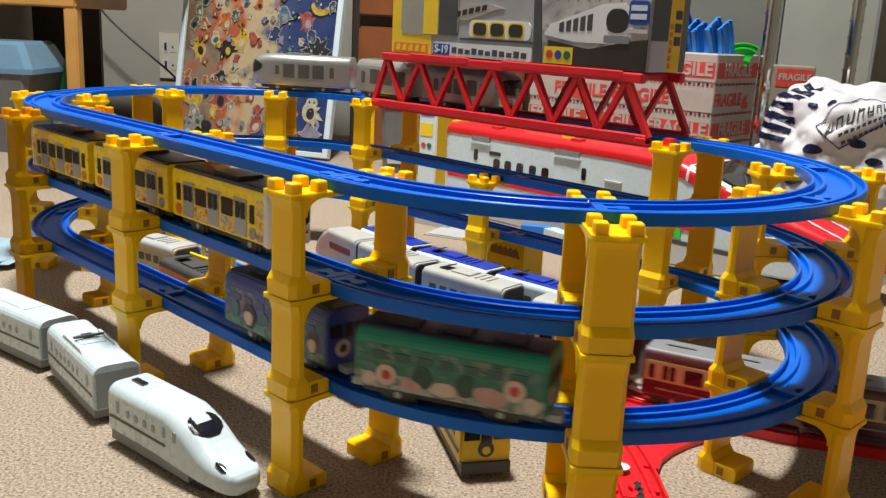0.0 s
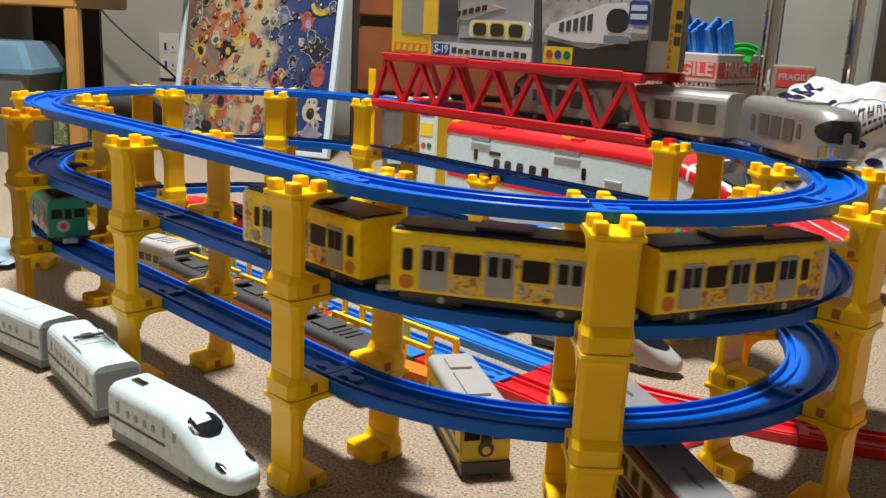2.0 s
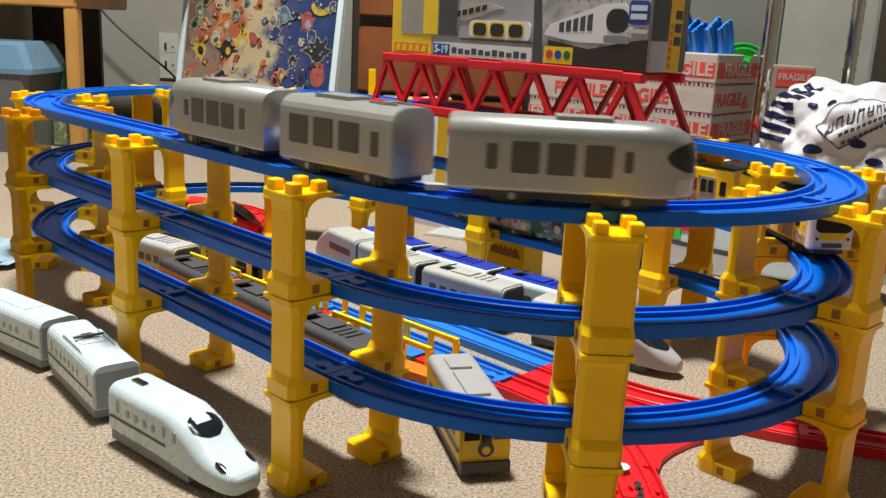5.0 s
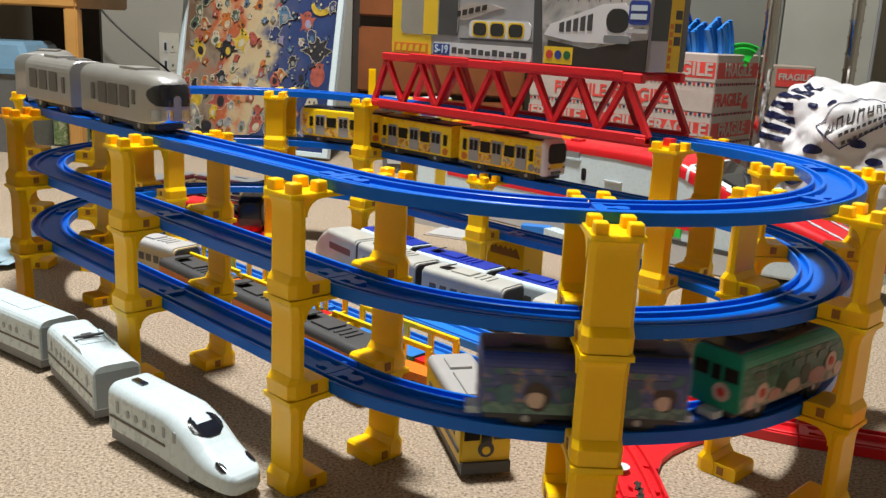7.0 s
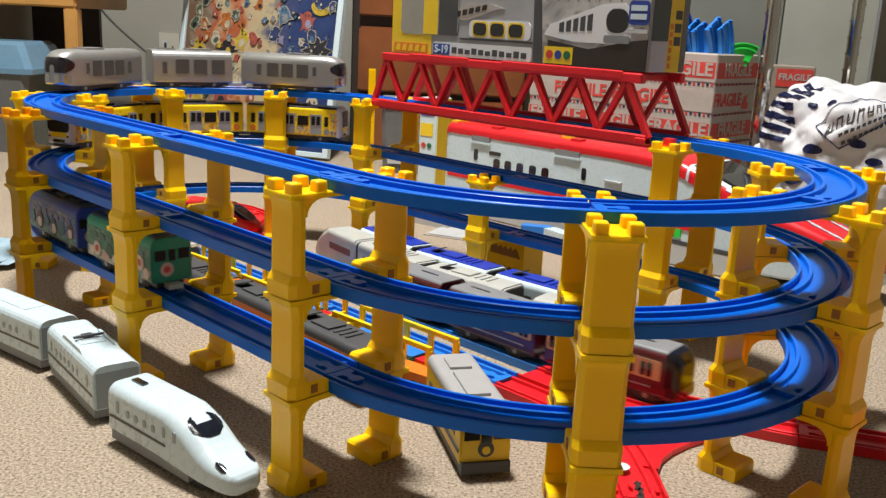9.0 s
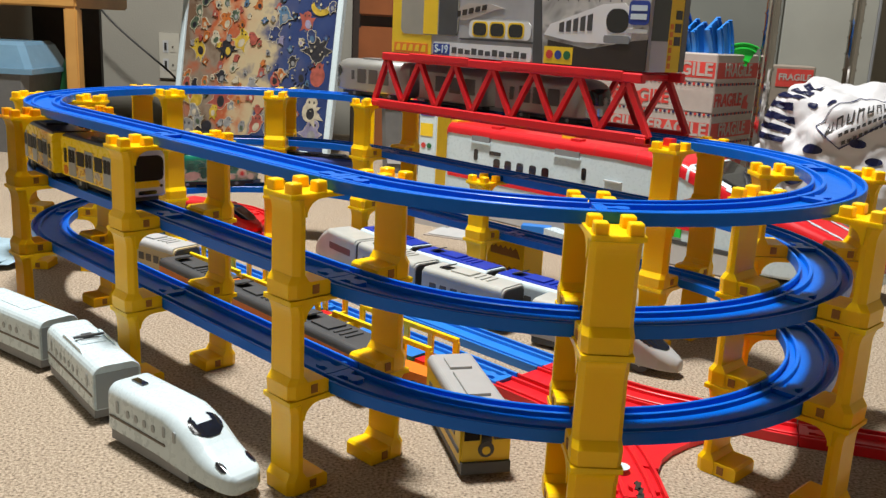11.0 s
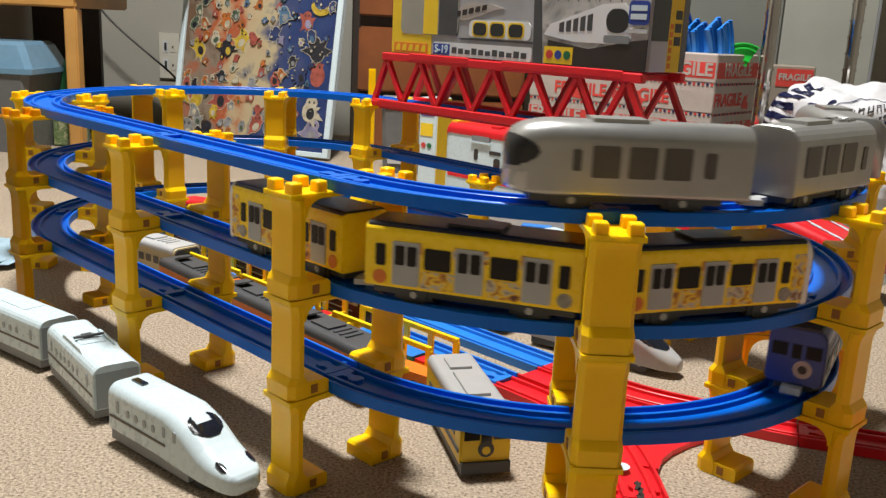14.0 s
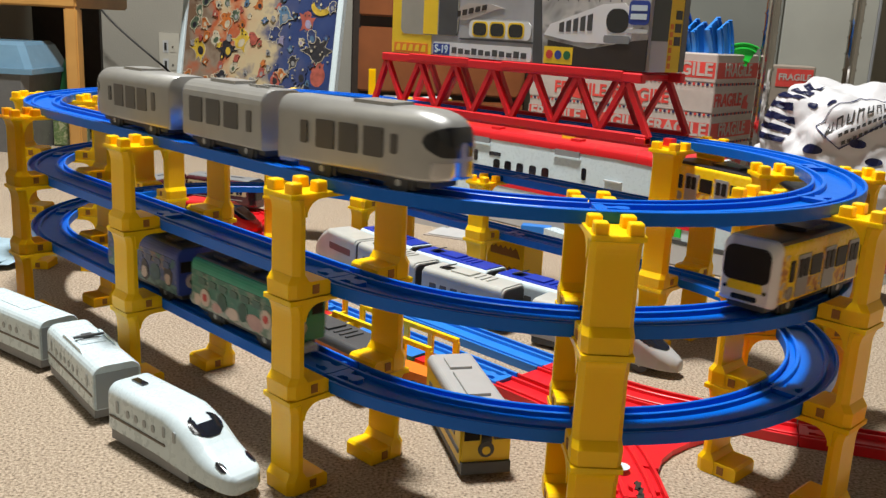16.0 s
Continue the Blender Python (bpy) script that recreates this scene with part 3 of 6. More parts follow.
def printed_car(colour):
    L_ = 0.125
    green = colour == "green"
    t = thing("train_car", "green sticker-covered toy train car with dark roof" if green else "navy blue sticker-covered toy train car with dark roof", "toy train", "green and navy toy train")
    base, pr_ = (GREEN, GPRINT) if green else (NAVY, NPRINT)
    w, z0, z1 = 0.0185, 0.0085, 0.0475
    part("body", hull([(-L_ / 2, w - 0.0008, z0, z1 - 0.001, 0.007), (-L_ / 2 + 0.001, w, z0, z1, 0.007), (L_ / 2 - 0.001, w, z0, z1, 0.007), (L_ / 2, w - 0.0008, z0, z1 - 0.001, 0.007)]), base, t, "glossy tinted shell")
    part("roof", hull([(-L_ / 2 + 0.0005, w - 0.0038, z1 - 0.004, z1 + 0.001, 0.0035), (L_ / 2 - 0.0005, w - 0.0038, z1 - 0.004, z1 + 0.001, 0.0035)]), ROOFG, t, "dark brownish roof panel")
    for x in (-0.035, 0.0, 0.035):
        part("roof_unit", bevel(box(x - 0.010, -0.008, z1, x + 0.010, 0.008, z1 + 0.003), 0.0008, 1), ROOFG, t)
    underframe(t, L_)
    side_panel(t, "sticker", -L_ / 2 + 0.001, z0 + 0.001, L_ / 2 - 0.001, z1 - 0.0095, w, pr_, "printed picture sticker along the side", th=0.0003)
    side_panel(t, "lower_band", -L_ / 2 + 0.001, z0 + 0.001, L_ / 2 - 0.001, 0.0195 if green else 0.0165, w, GLOW if green else NLOW, "paler printed lower band", th=0.0004)
    for i in range(7):
        x = -0.045 + 0.015 * i
        side_panel(t, "window", x - 0.0052, 0.0285, x + 0.0052, 0.0340, w + 0.0002, GWIN if green else NWIN)
    if green:
        picture_patches(t, w, [(-0.028, 0.0165, 0.011, 0.006, PPINK), (-0.012, 0.0205, 0.006, 0.008, DKGRN), (0.002, 0.0155, 0.009, 0.0045, PSKIN), (0.016, 0.021, 0.007, 0.007, DKGRN), (0.024, 0.0145, 0.007, 0.004, PPINK), (0.052, 0.015, 0.005, 0.0045, PSKIN), (-0.054, 0.016, 0.005, 0.005, PSKIN)])
        for x in (-0.043, 0.040):
            m_ = Matrix.Translation((x, 0, 0.0235 if x < 0 else 0.019)) @ pose(0, 0, 0, 90, 0, 0)
            part("roundel", cyl(0.0068, 2 * w + 0.0026, 20, m=m_), PSKIN, t, "round pale picture badge")
            part("roundel_spot", cyl(0.0032, 2 * w + 0.0032, 16, m=m_), PRED, t, "red spot")
    else:
        picture_patches(t, w, [(-0.048, 0.0225, 0.007, 0.0085, DKBRN), (-0.047, 0.0195, 0.0045, 0.005, PSKIN), (-0.026, 0.0215, 0.009, 0.007, DKTEAL), (-0.008, 0.0195, 0.007, 0.009, DKBRN), (-0.007, 0.0175, 0.0048, 0.0055, PSKIN), (0.010, 0.0225, 0.006, 0.005, DKTEAL), (0.028, 0.0205, 0.008, 0.009, DKBRN), (0.029, 0.0185, 0.0055, 0.0055, PSKIN), (0.047, 0.0215, 0.006, 0.007, DKTEAL)])
    for sx in (-1, 1):
        for y in (-0.0108, 0.0, 0.0108):
            x = sx * L_ / 2
            hw = 0.0050 if y else 0.0030
            part("end_window", bevel(box(min(x - sx * 0.002, x + sx * 0.0006), y - hw, 0.0275 if y else 0.0265, max(x - sx * 0.002, x + sx * 0.0006), y + hw, 0.0365), 0.0004, 1), WIND, t)
        part("end_badge", cyl(0.0062, 0.003, 18, m=Matrix.Translation((sx * (L_ / 2 - 0.0008), 0.005, 0.0195)) @ pose(0, 0, 0, 0, 90, 0)), PSKIN, t, "round pale badge")
        part("end_badge_spot", cyl(0.0030, 0.0034, 14, m=Matrix.Translation((sx * (L_ / 2 - 0.0008), 0.005, 0.0195)) @ pose(0, 0, 0, 0, 90, 0)), PRED if green else DKBRN, t, "dark spot")
        part("buffer_beam", bevel(box(min(sx * (L_ / 2 - 0.002), sx * (L_ / 2 + 0.007)), -0.0065, 0.003, max(sx * (L_ / 2 - 0.002), sx * (L_ / 2 + 0.007)), 0.0065, 0.0075), 0.0016, 2), WHITE, t, "white coupler block")
    return t


ROOFG = material("roof_dark_brown", (0.045, 0.040, 0.038), 0.4, var=0.15, scale=30)
GLOW = mottled("green_lower_print", [(0.25, 0.30, 0.24), (0.40, 0.40, 0.34), (0.12, 0.20, 0.14), (0.45, 0.38, 0.33)], 90)
NLOW = mottled("teal_lower_print", [(0.10, 0.22, 0.19), (0.16, 0.28, 0.24), (0.06, 0.13, 0.14), (0.22, 0.28, 0.26)], 90)
GWIN = material("green_window", (0.03, 0.10, 0.075), 0.3, var=0.1)
PPINK = material("print_pink", (0.52, 0.30, 0.26), 0.45, var=0.15, scale=120)
PSKIN = material("print_pale", (0.60, 0.46, 0.38), 0.45, var=0.12, scale=120)
DKGRN = material("print_dark_green", (0.02, 0.07, 0.045), 0.45, var=0.2, scale=120)
DKBRN = material("print_dark_brown", (0.045, 0.028, 0.025), 0.45, var=0.2, scale=120)
DKTEAL = material("print_teal", (0.05, 0.13, 0.16), 0.45, var=0.3, scale=120)
NWIN = material("navy_window", (0.05, 0.07, 0.18), 0.3, var=0.1)


def maroon_car(kind):
    L_ = 0.112 if kind == "mid" else 0.128
    t = thing("train_car", "maroon and cream toy train car with grey roof" if kind == "mid" else "maroon and cream toy train end car with black face", "toy train", "maroon toy train")
    w, z0, z1 = 0.0185, 0.008, 0.0465
    xf = L_ / 2 - (0.012 if kind != "mid" else 0)
    part("body", hull([(-L_ / 2, w, z0, z1, 0.006), (xf, w, z0, z1, 0.006)]), MAROON, t, "dark maroon shell")
    part("roof", hull([(-L_ / 2 + 0.0005, w - 0.0022, z1 - 0.004, z1 + 0.0008, 0.004), (xf, w - 0.0022, z1 - 0.004, z1 + 0.0008, 0.004)]), GREY, t, "grey roof")
    for x in (-0.03, 0.02):
        part("roof_unit", box(x - 0.012, -0.001, z1, x + 0.012, 0.001, z1 + 0.0016), DGREY, t)
    side_panel(t, "window_band", -L_ / 2 + 0.002, 0.0215, xf - 0.004, 0.0385, w, CREAM, "cream window band", th=0.0004)
    underframe(t, L_)
    a0 = -L_ / 2
    for x, d in ((0.005, 0.005), (0.0165, 0.0045), (0.0225, 0.0045), (0.034, 0.015), (0.055, 0.0045), (0.061, 0.0045), (0.073, 0.015), (0.094, 0.0045), (0.100, 0.0045)):
        side_panel(t, "window", a0 + x, 0.0235, a0 + x + d, 0.0355, w + 0.0003, VISOR)
    side_panel(t, "stripe", a0 + 0.012, 0.0145, xf - 0.012, 0.0155, w, WGREY, "thin silver stripe")
    if kind != "mid":
        part("face", hull([(xf - 0.0005, w, z0, z1 + 0.0006, 0.006), (xf + 0.007, w - 0.0006, z0, z1 - 0.001, 0.008), (L_ / 2 - 0.001, w - 0.003, z0 + 0.001, z1 - 0.006, 0.009), (L_ / 2, w - 0.005, z0 + 0.003, z1 - 0.009, 0.009)]), BLACK, t, "black cab front")
        part("skirt", hull([(xf, w + 0.0004, z0 - 0.002, z0 + 0.010, 0.002), (L_ / 2 + 0.0006, w - 0.0035, z0 - 0.001, z0 + 0.009, 0.002)]), MAROON, t, "maroon front skirt")
        coupler(t, -L_ / 2, -1)
    else:
        coupler(t, L_ / 2, 1)
        coupler(t, -L_ / 2, -1)
    return t


silver = [silver_car("end"), silver_car("mid"), silver_car("end")]
yellow = [yellow_car("end"), yellow_car("mid"), yellow_car("end")]
printed = [printed_car("navy"), printed_car("green")]
maroon = [maroon_car("end"), maroon_car("mid"), maroon_car("end")]


# ---- motion along the tracks ----
LOOP = 4 * HL + 2 * math.pi * RC


def loop_point(s):
    s %= LOOP
    if s < 2 * HL:
        return -HL + s, -RC
    s -= 2 * HL
    if s < math.pi * RC:
        a = -math.pi / 2 + s / RC
        return HL + RC * math.cos(a), RC * math.sin(a)
    s -= math.pi * RC
    if s < 2 * HL:
        return HL - s, RC
    a = math.pi / 2 + (s - 2 * HL) / RC
    return -HL + RC * math.cos(a), RC * math.sin(a)


def spline(pts, n=24):
    """A closed smooth line through points, with its lengths."""
    out = []
    k = len(pts)
    for i in range(k):
        p0, p1, p2, p3 = (pts[(i + j - 1) % k] for j in range(4))
        for j in range(n):
            u = j / n
            out.append(tuple(0.5 * (2 * p1[c] + (p2[c] - p0[c]) * u + (2 * p0[c] - 5 * p1[c] + 4 * p2[c] - p3[c]) * u * u + (3 * p1[c] - p0[c] - 3 * p2[c] + p3[c]) * u ** 3) for c in (0, 1)))
    out.append(out[0])
    ln = [0.0]
    for a, b_ in zip(out[:-1], out[1:]):
        ln.append(ln[-1] + math.hypot(b_[0] - a[0], b_[1] - a[1]))
    return out, ln


# the carpet-level line: to the right along the far pair of rails, round, and back along the near pair
FLOOR_PTS = [(-0.30, 0.088), (-0.20, 0.066), (-0.10, 0.055), (0.02, 0.052), (0.20, 0.052), (0.285, 0.056), (0.345, 0.073), (0.41, 0.096), (0.473, 0.130), (0.54, 0.158), (0.605, 0.13), (0.632, 0.04), (0.605, -0.07),
             (0.54, -0.130), (0.47, -0.137), (0.412, -0.108), (0.368, -0.067), (0.327, -0.035), (0.27, -0.014), (0.20, -0.011), (0.0, -0.011), (-0.20, -0.011), (-0.42, -0.005), (-0.57, 0.03), (-0.63, 0.11), (-0.58, 0.185), (-0.495, 0.192), (-0.445, 0.15), (-0.385, 0.116)]
FLINE, FLEN = spline(FLOOR_PTS)


def floor_point(s):
    s %= FLEN[-1]
    i = int(np.searchsorted(FLEN, s, side="right")) - 1
    i = min(i, len(FLINE) - 2)
    u = (s - FLEN[i]) / max(1e-9, FLEN[i + 1] - FLEN[i])
    return FLINE[i][0] + (FLINE[i + 1][0] - FLINE[i][0]) * u, FLINE[i][1] + (FLINE[i + 1][1] - FLINE[i][1]) * u


def ride(car, L_, back, table, sign, line, z, flip=False):
    """Key a car whose front is `back` metres behind the train's head; the head is at table's places along the line."""
    ts = [a for a, _ in table]
    ss = [b_ for _, b_ in table]
    rows = []
    half = L_ * 0.27
    for i in range(0, 161):
        t = i * 0.1
        s = float(np.interp(t, ts, ss)) - sign * (back + L_ / 2)
        xa, ya = line(s + sign * half)
        xb, yb = line(s - sign * half)
        ang = math.degrees(math.atan2(ya - yb, xa - xb)) + (180 if flip else 0)
        rows.append((t, pose((xa + xb) / 2, (ya + yb) / 2, z, 0, 0, ang)))
    walk(car, rows)


SILVER_AT = [(0, 1.355), (1.0, 1.1413), (1.5, 1.032), (2.5, 0.8135), (3.5, 0.5873), (4.0, 0.4719), (5.2, 0.1993), (7.0, -0.194), (8.0, -0.393), (9.0, -0.598), (11.3, -1.0866), (12.0, -1.2349), (13.0, -1.4605), (14.5, -1.803), (15.5, -2.0313), (16.0, -2.139)]
YELLOW_AT = [(0, 0.394), (0.5, 0.49), (1.0, 0.586), (1.5, 0.681), (2.0, 0.781), (3.3, 1.016), (4.2, 1.194), (7.0, 1.715), (8.0, 1.899), (9.0, 2.08), (11.3, 2.489), (12.5, 2.732), (13.1, 2.852), (14.5, 3.112), (16.0, 3.398)]
PRINT_AT = [(0, 0.335), (0.5, 0.182), (1.0, 0.040), (1.5, -0.109), (6.3, -1.4635), (7.0, -1.6957), (8.0, -2.003), (9.0, -2.3067), (14.0, -3.726), (14.5, -3.906), (16.0, -4.372)]
# where the head of the carpet-level train is: seconds, place, metres from the head to that place
FLOOR_SEEN = [(6.3, -0.485, 0.188, 0), (6.9, -0.43, 0.139, 0), (7.7, -0.12, 0.056, 0), (8.5, 0.195, 0.052, 0), (9.0, 0.332, 0.069, 0), (9.8, 0.30, 0.058, 0.252), (10.3, 0.315, 0.062, 0.392),
              (11.3, 0.415, -0.110, 0), (11.9, 0.225, -0.012, 0), (12.5, 0.44, -0.126, 0.392), (13.1, 0.262, -0.013, 0.392), (13.4, 0.18, -0.011, 0.392)]


def floor_table():
    out = []
    for t, x, y, back in FLOOR_SEEN:
        i = min(range(len(FLINE)), key=lambda j: (FLINE[j][0] - x) ** 2 + (FLINE[j][1] - y) ** 2)
        s = FLEN[i] + back
        while out and s < out[-1][1]:
            s += FLEN[-1]
        out.append((t, s))
    turn = 9.8
    first = [(t - turn, s - FLEN[-1]) for t, s in out]
    return first + out + [(out[0][0] + turn, out[0][1] + FLEN[-1])]


MAROON_AT = floor_table()


def motions():
    z3, z2, z1, zf = (k * LVL + RAILZ - 0.0005 for k in (3, 2, 1, 0))
    ride(silver[0], 0.140, 0.0, SILVER_AT, -1, loop_point, z3)
    ride(silver[1], 0.106, 0.161, SILVER_AT, -1, loop_point, z3)
    ride(silver[2], 0.140, 0.290, SILVER_AT, -1, loop_point, z3, True)
    ride(yellow[0], 0.134, 0.0, YELLOW_AT, 1, loop_point, z2)
    ride(yellow[1], 0.133, 0.143, YELLOW_AT, 1, loop_point, z2)
    ride(yellow[2], 0.134, 0.290, YELLOW_AT, 1, loop_point, z2, True)
    ride(printed[0], 0.125, 0.0, PRINT_AT, -1, loop_point, z1)
    ride(printed[1], 0.125, 0.147, PRINT_AT, -1, loop_point, z1)
    ride(maroon[0], 0.128, 0.0, MAROON_AT, 1, floor_point, 0.0085)
    ride(maroon[1], 0.112, 0.140, MAROON_AT, 1, floor_point, 0.0085)
    ride(maroon[2], 0.128, 0.264, MAROON_AT, 1, floor_point, 0.0085, True)


# ---- rails on the carpet ----
def floor_rail(name, s0, s1, mat, label):
    n = max(3, int((s1 - s0) / 0.012))
    fr_ = []
    for i in range(n + 1):
        s = s0 + (s1 - s0) * i / n
        x, y = floor_point(s)
        xa, ya = floor_point(s - 0.004)
        xb, yb = floor_point(s + 0.004)
        l = math.hypot(xb - xa, yb - ya)
        fr_.append((x, y, (yb - ya) / l, -(xb - xa) / l))
    ob = make_rail(name, fr_, mat, label, "rails on the carpet")
    ob.location.z = 0.0084
    return ob


def s_of(x, y):
    i = min(range(len(FLINE)), key=lambda j: (FLINE[j][0] - x) ** 2 + (FLINE[j][1] - y) ** 2)
    return FLEN[i]


sA, sB = s_of(0.20, 0.052), s_of(0.20, -0.011)
sC, sD = s_of(-0.20, 0.066), s_of(-0.30, -0.011)
BRIGHTBLUE = material("bright_blue_plastic", (0.02, 0.20, 0.66), 0.3, var=0.06, scale=25)
for s0, s1 in ((sC, (sC + sA) / 2), ((sC + sA) / 2, sA), (sB, (sB + sD) / 2), ((sB + sD) / 2, sD)):
    floor_rail("straight_rail", s0 + 0.0005, s1 - 0.0005, BRIGHTBLUE, "straight bright blue plastic toy rail on the carpet")
k_ = 5
for i in range(k_):
    floor_rail("curved_rail", sA + (sB - sA) * i / k_ + 0.0005, sA + (sB - sA) * (i + 1) / k_ - 0.0005, RED, "red plastic toy rail curving over the carpet")
k_ = 5
e_ = sC + FLEN[-1]
for i in range(k_):
    floor_rail("curved_rail", sD + (e_ - sD) * i / k_ + 0.0005, sD + (e_ - sD) * (i + 1) / k_ - 0.0005, RED if i > 1 else BRIGHTBLUE, "red plastic toy rail curving over the carpet" if i > 1 else "bright blue plastic toy rail curving over the carpet")
# the plate between the two arms of the junction
jp = thing("junction_plate", "red plastic plate joining two toy rails", "toy rail", "rails on the carpet")
part("plate", bevel(prism([(0.199, 0.034), (0.285, 0.038), (0.335, 0.050), (0.362, 0.060), (0.384, 0.066), (0.375, 0.034), (0.3705, 0.010), (0.3695, -0.012), (0.372, -0.030), (0.379, -0.046), (0.366, -0.052), (0.335, -0.022), (0.27, 0.006), (0.199, 0.009)], 0.0004, 0.0052, "z"), 0.0006, 1), RED, jp)
part("badge", cyl(0.0062, 0.0006, 20, m=Matrix.Translation((0.3625, -0.0690, 0.0079)) @ Matrix.Diagonal((1, 1, 1, 1))), WHITE, jp, "white oval maker's badge")


for x, y, a, b_ in ((0.386, -0.083, 0.007, 0.0022), (0.392, -0.089, 0.006, 0.0018), (0.396, -0.095, 0.004, 0.0025)):
    part("scuff", prism([(x + a * math.cos(q) * 0.6 - b_ * math.sin(q) * 0.8, y - a * math.cos(q) * 0.8 - b_ * math.sin(q) * 0.6 + 0.0015 * math.sin(5 * q)) for q in (2 * math.pi * j / 14 for j in range(14))], 0.0070, 0.0080, "z"), DARK, jp, "black worn mark")

# ---- red truss bridge with the packaging on it ----
def bar(a, b_, wy, wz, bm):
    """A straight bar between two points with a square section."""
    a, b_ = Vector(a), Vector(b_)
    d = (b_ - a).normalized()
    up = Vector((0, 1, 0))
    sd = d.cross(up).normalized()
    loft([[tuple(q + up * u + sd * v) for u, v in ((-wy, -wz), (wy, -wz), (wy, wz), (-wy, wz))] for q in (a, b_)], bm)


br = thing("truss_bridge", "red plastic truss bridge carrying the top track", "toy bridge")
BX0, BX1, BZ0, BZ1 = -0.2105, 0.1985, 0.2065, 0.2645
for y in (0.180, 0.2515):
    for nm, z, x0, x1 in (("lower_chord", BZ0, BX0, BX1), ("upper_chord", BZ1, BX0 + 0.016, BX1 - 0.011)):
        bm_ = box(x0, y - 0.0042, z - 0.0048, x1, y + 0.0042, z + 0.0048, 0.0012, 1)
        if nm == "upper_chord":
            box(x0 + 0.05, y - 0.0046, z - 0.002, x0 + 0.15, y + 0.0046, z + 0.0062, 0.001, 1, bm_)
            box(x0 + 0.20, y - 0.0046, z - 0.002, x0 + 0.36, y + 0.0046, z + 0.0062, 0.001, 1, bm_)
        part(nm, bm_, RED, br)
    n = 6
    xs = [-0.187 + (0.1695 + 0.187) * i / n for i in range(n + 1)]
    lows = [BX0] + [(a + b_) / 2 for a, b_ in zip(xs[:-1], xs[1:])] + [BX1]
    for i, x in enumerate(xs):
        for lo in (lows[i], lows[i + 1]):
            bm_ = B()
            end = lo in (BX0, BX1)
            bar((lo, y, BZ0 + 0.002), (x, y, BZ1 - 0.002), 0.0030, 0.0030 if end else 0.0026, bm_)
            part("diagonal", bevel(bm_, 0.0006, 1), RED, br)
part("deck", box(BX0 + 0.002, 0.185, 0.1985, BX1 - 0.002, 0.2465, 0.2015, 0.0006, 1), RED, br)
for x in (BX0 + 0.03, 0.0, BX1 - 0.03):
    part("top_tie", box(x - 0.004, 0.18, BZ1 - 0.003, x + 0.004, 0.2515, BZ1 + 0.003, 0.001, 1), RED, br)
deck_rail = make_rail("straight_rail", [(x, 0, 0, 1) for x in (-HL + GAP, 0, HL - GAP)], BLU, "blue plastic toy rail running through the red bridge", "rails of the storeyed loop")
deck_rail.matrix_world = pose(0, RC, 3 * LVL + RAILZ)
for x in (BX0 + 0.006, BX1 - 0.006):
    for y in (0.180, 0.2515):
        part("bridge_foot", box(x - 0.006, y - 0.0055, 0.2022, x + 0.006, y + 0.0055, 0.2085, 0.0008, 1), RED, br)
part("peg", bevel(box(0.2135, 0.1835, 0.2035, 0.2225, 0.1925, 0.2105), 0.0008, 1), RED, br, "red locking peg")

KX0, KX1, KY0, KY1, KZ0, KZ1 = -0.178, 0.191, 0.178, 0.243, 0.2708, 0.392
pk = thing("toy_box", "yellow and silver printed toy train carton lying on the bridge", "packaging")
part("carton", box(KX0, KY0, KZ0, KX1, KY1, KZ1, 0.0012, 1), PGREY, pk, "printed grey carton")


def flat(name, x0, z0, x1, z1, mat, lift=0.0006, label="", r=0.0):
    if r:
        pr = []
        for cx_, cz_, a0 in ((x1 - r, z1 - r, 0), (x0 + r, z1 - r, 90), (x0 + r, z0 + r, 180), (x1 - r, z0 + r, 270)):
            for i in range(5):
                a = radians(a0 + 22.5 * i)
                pr.append((cx_ + r * math.cos(a), cz_ + r * math.sin(a)))
    else:
        pr = [(x0, z0), (x1, z0), (x1, z1), (x0, z1)]
    return part(name, prism(pr, KY0 + 0.0004, KY0 - lift, "y"), mat, pk, label)


def poly(name, pts, mat, lift=0.0006, label=""):
    return part(name, prism(pts, KY0 + 0.0004, KY0 - lift, "y"), mat, pk, label)


SILVP = material("print_silver", (0.68, 0.69, 0.70), 0.3, var=0.06, scale=30)
PORANGE = material("print_orange", (0.75, 0.2, 0.02), 0.4)
PALE = material("window_film", (0.34, 0.33, 0.28), 0.12, var=0.12, scale=15)
PHOTO = mottled("photo_print", [(0.20, 0.20, 0.19), (0.34, 0.34, 0.33), (0.46, 0.45, 0.43), (0.16, 0.16, 0.16)], 34, 0.35)
flat("yellow_field", KX0 + 0.0003, KZ0, -0.108, KZ1 - 0.001, PYEL, 0.0005, "yellow printed end")
flat("viewing_window", -0.1615, 0.2935, -0.064, KZ1 - 0.006, PALE, 0.0010, "clear film window", 0.008)
flat("inner_tray", -0.122, 0.2945, -0.098, KZ1 - 0.008, PYEL, 0.0013)
flat("title_panel", -0.173, 0.2712, -0.1135, 0.2830, PORANGE, 0.0009, "orange title panel")
for i in range(5):
    x = -0.170 + 0.0112 * i
    poly("title_bar", [(x, 0.2735), (x + 0.008, 0.2735), (x + 0.008, 0.2815), (x + 0.003, 0.2810)], PYEL, 0.0012)
flat("name_strip", -0.1045, 0.2712, 0.047, 0.2865, SILVP, 0.0007, "pale name strip", 0.004)
flat("number_panel", -0.1035, 0.2718, -0.0765, 0.2845, PBLUE, 0.0010, "navy number panel")
for i in range(11):
    x = -0.073 + 0.0105 * i
    flat("title_bar", x, 0.2745, x + 0.0078, 0.2815 - 0.001 * (i % 3), DGREY, 0.0010)
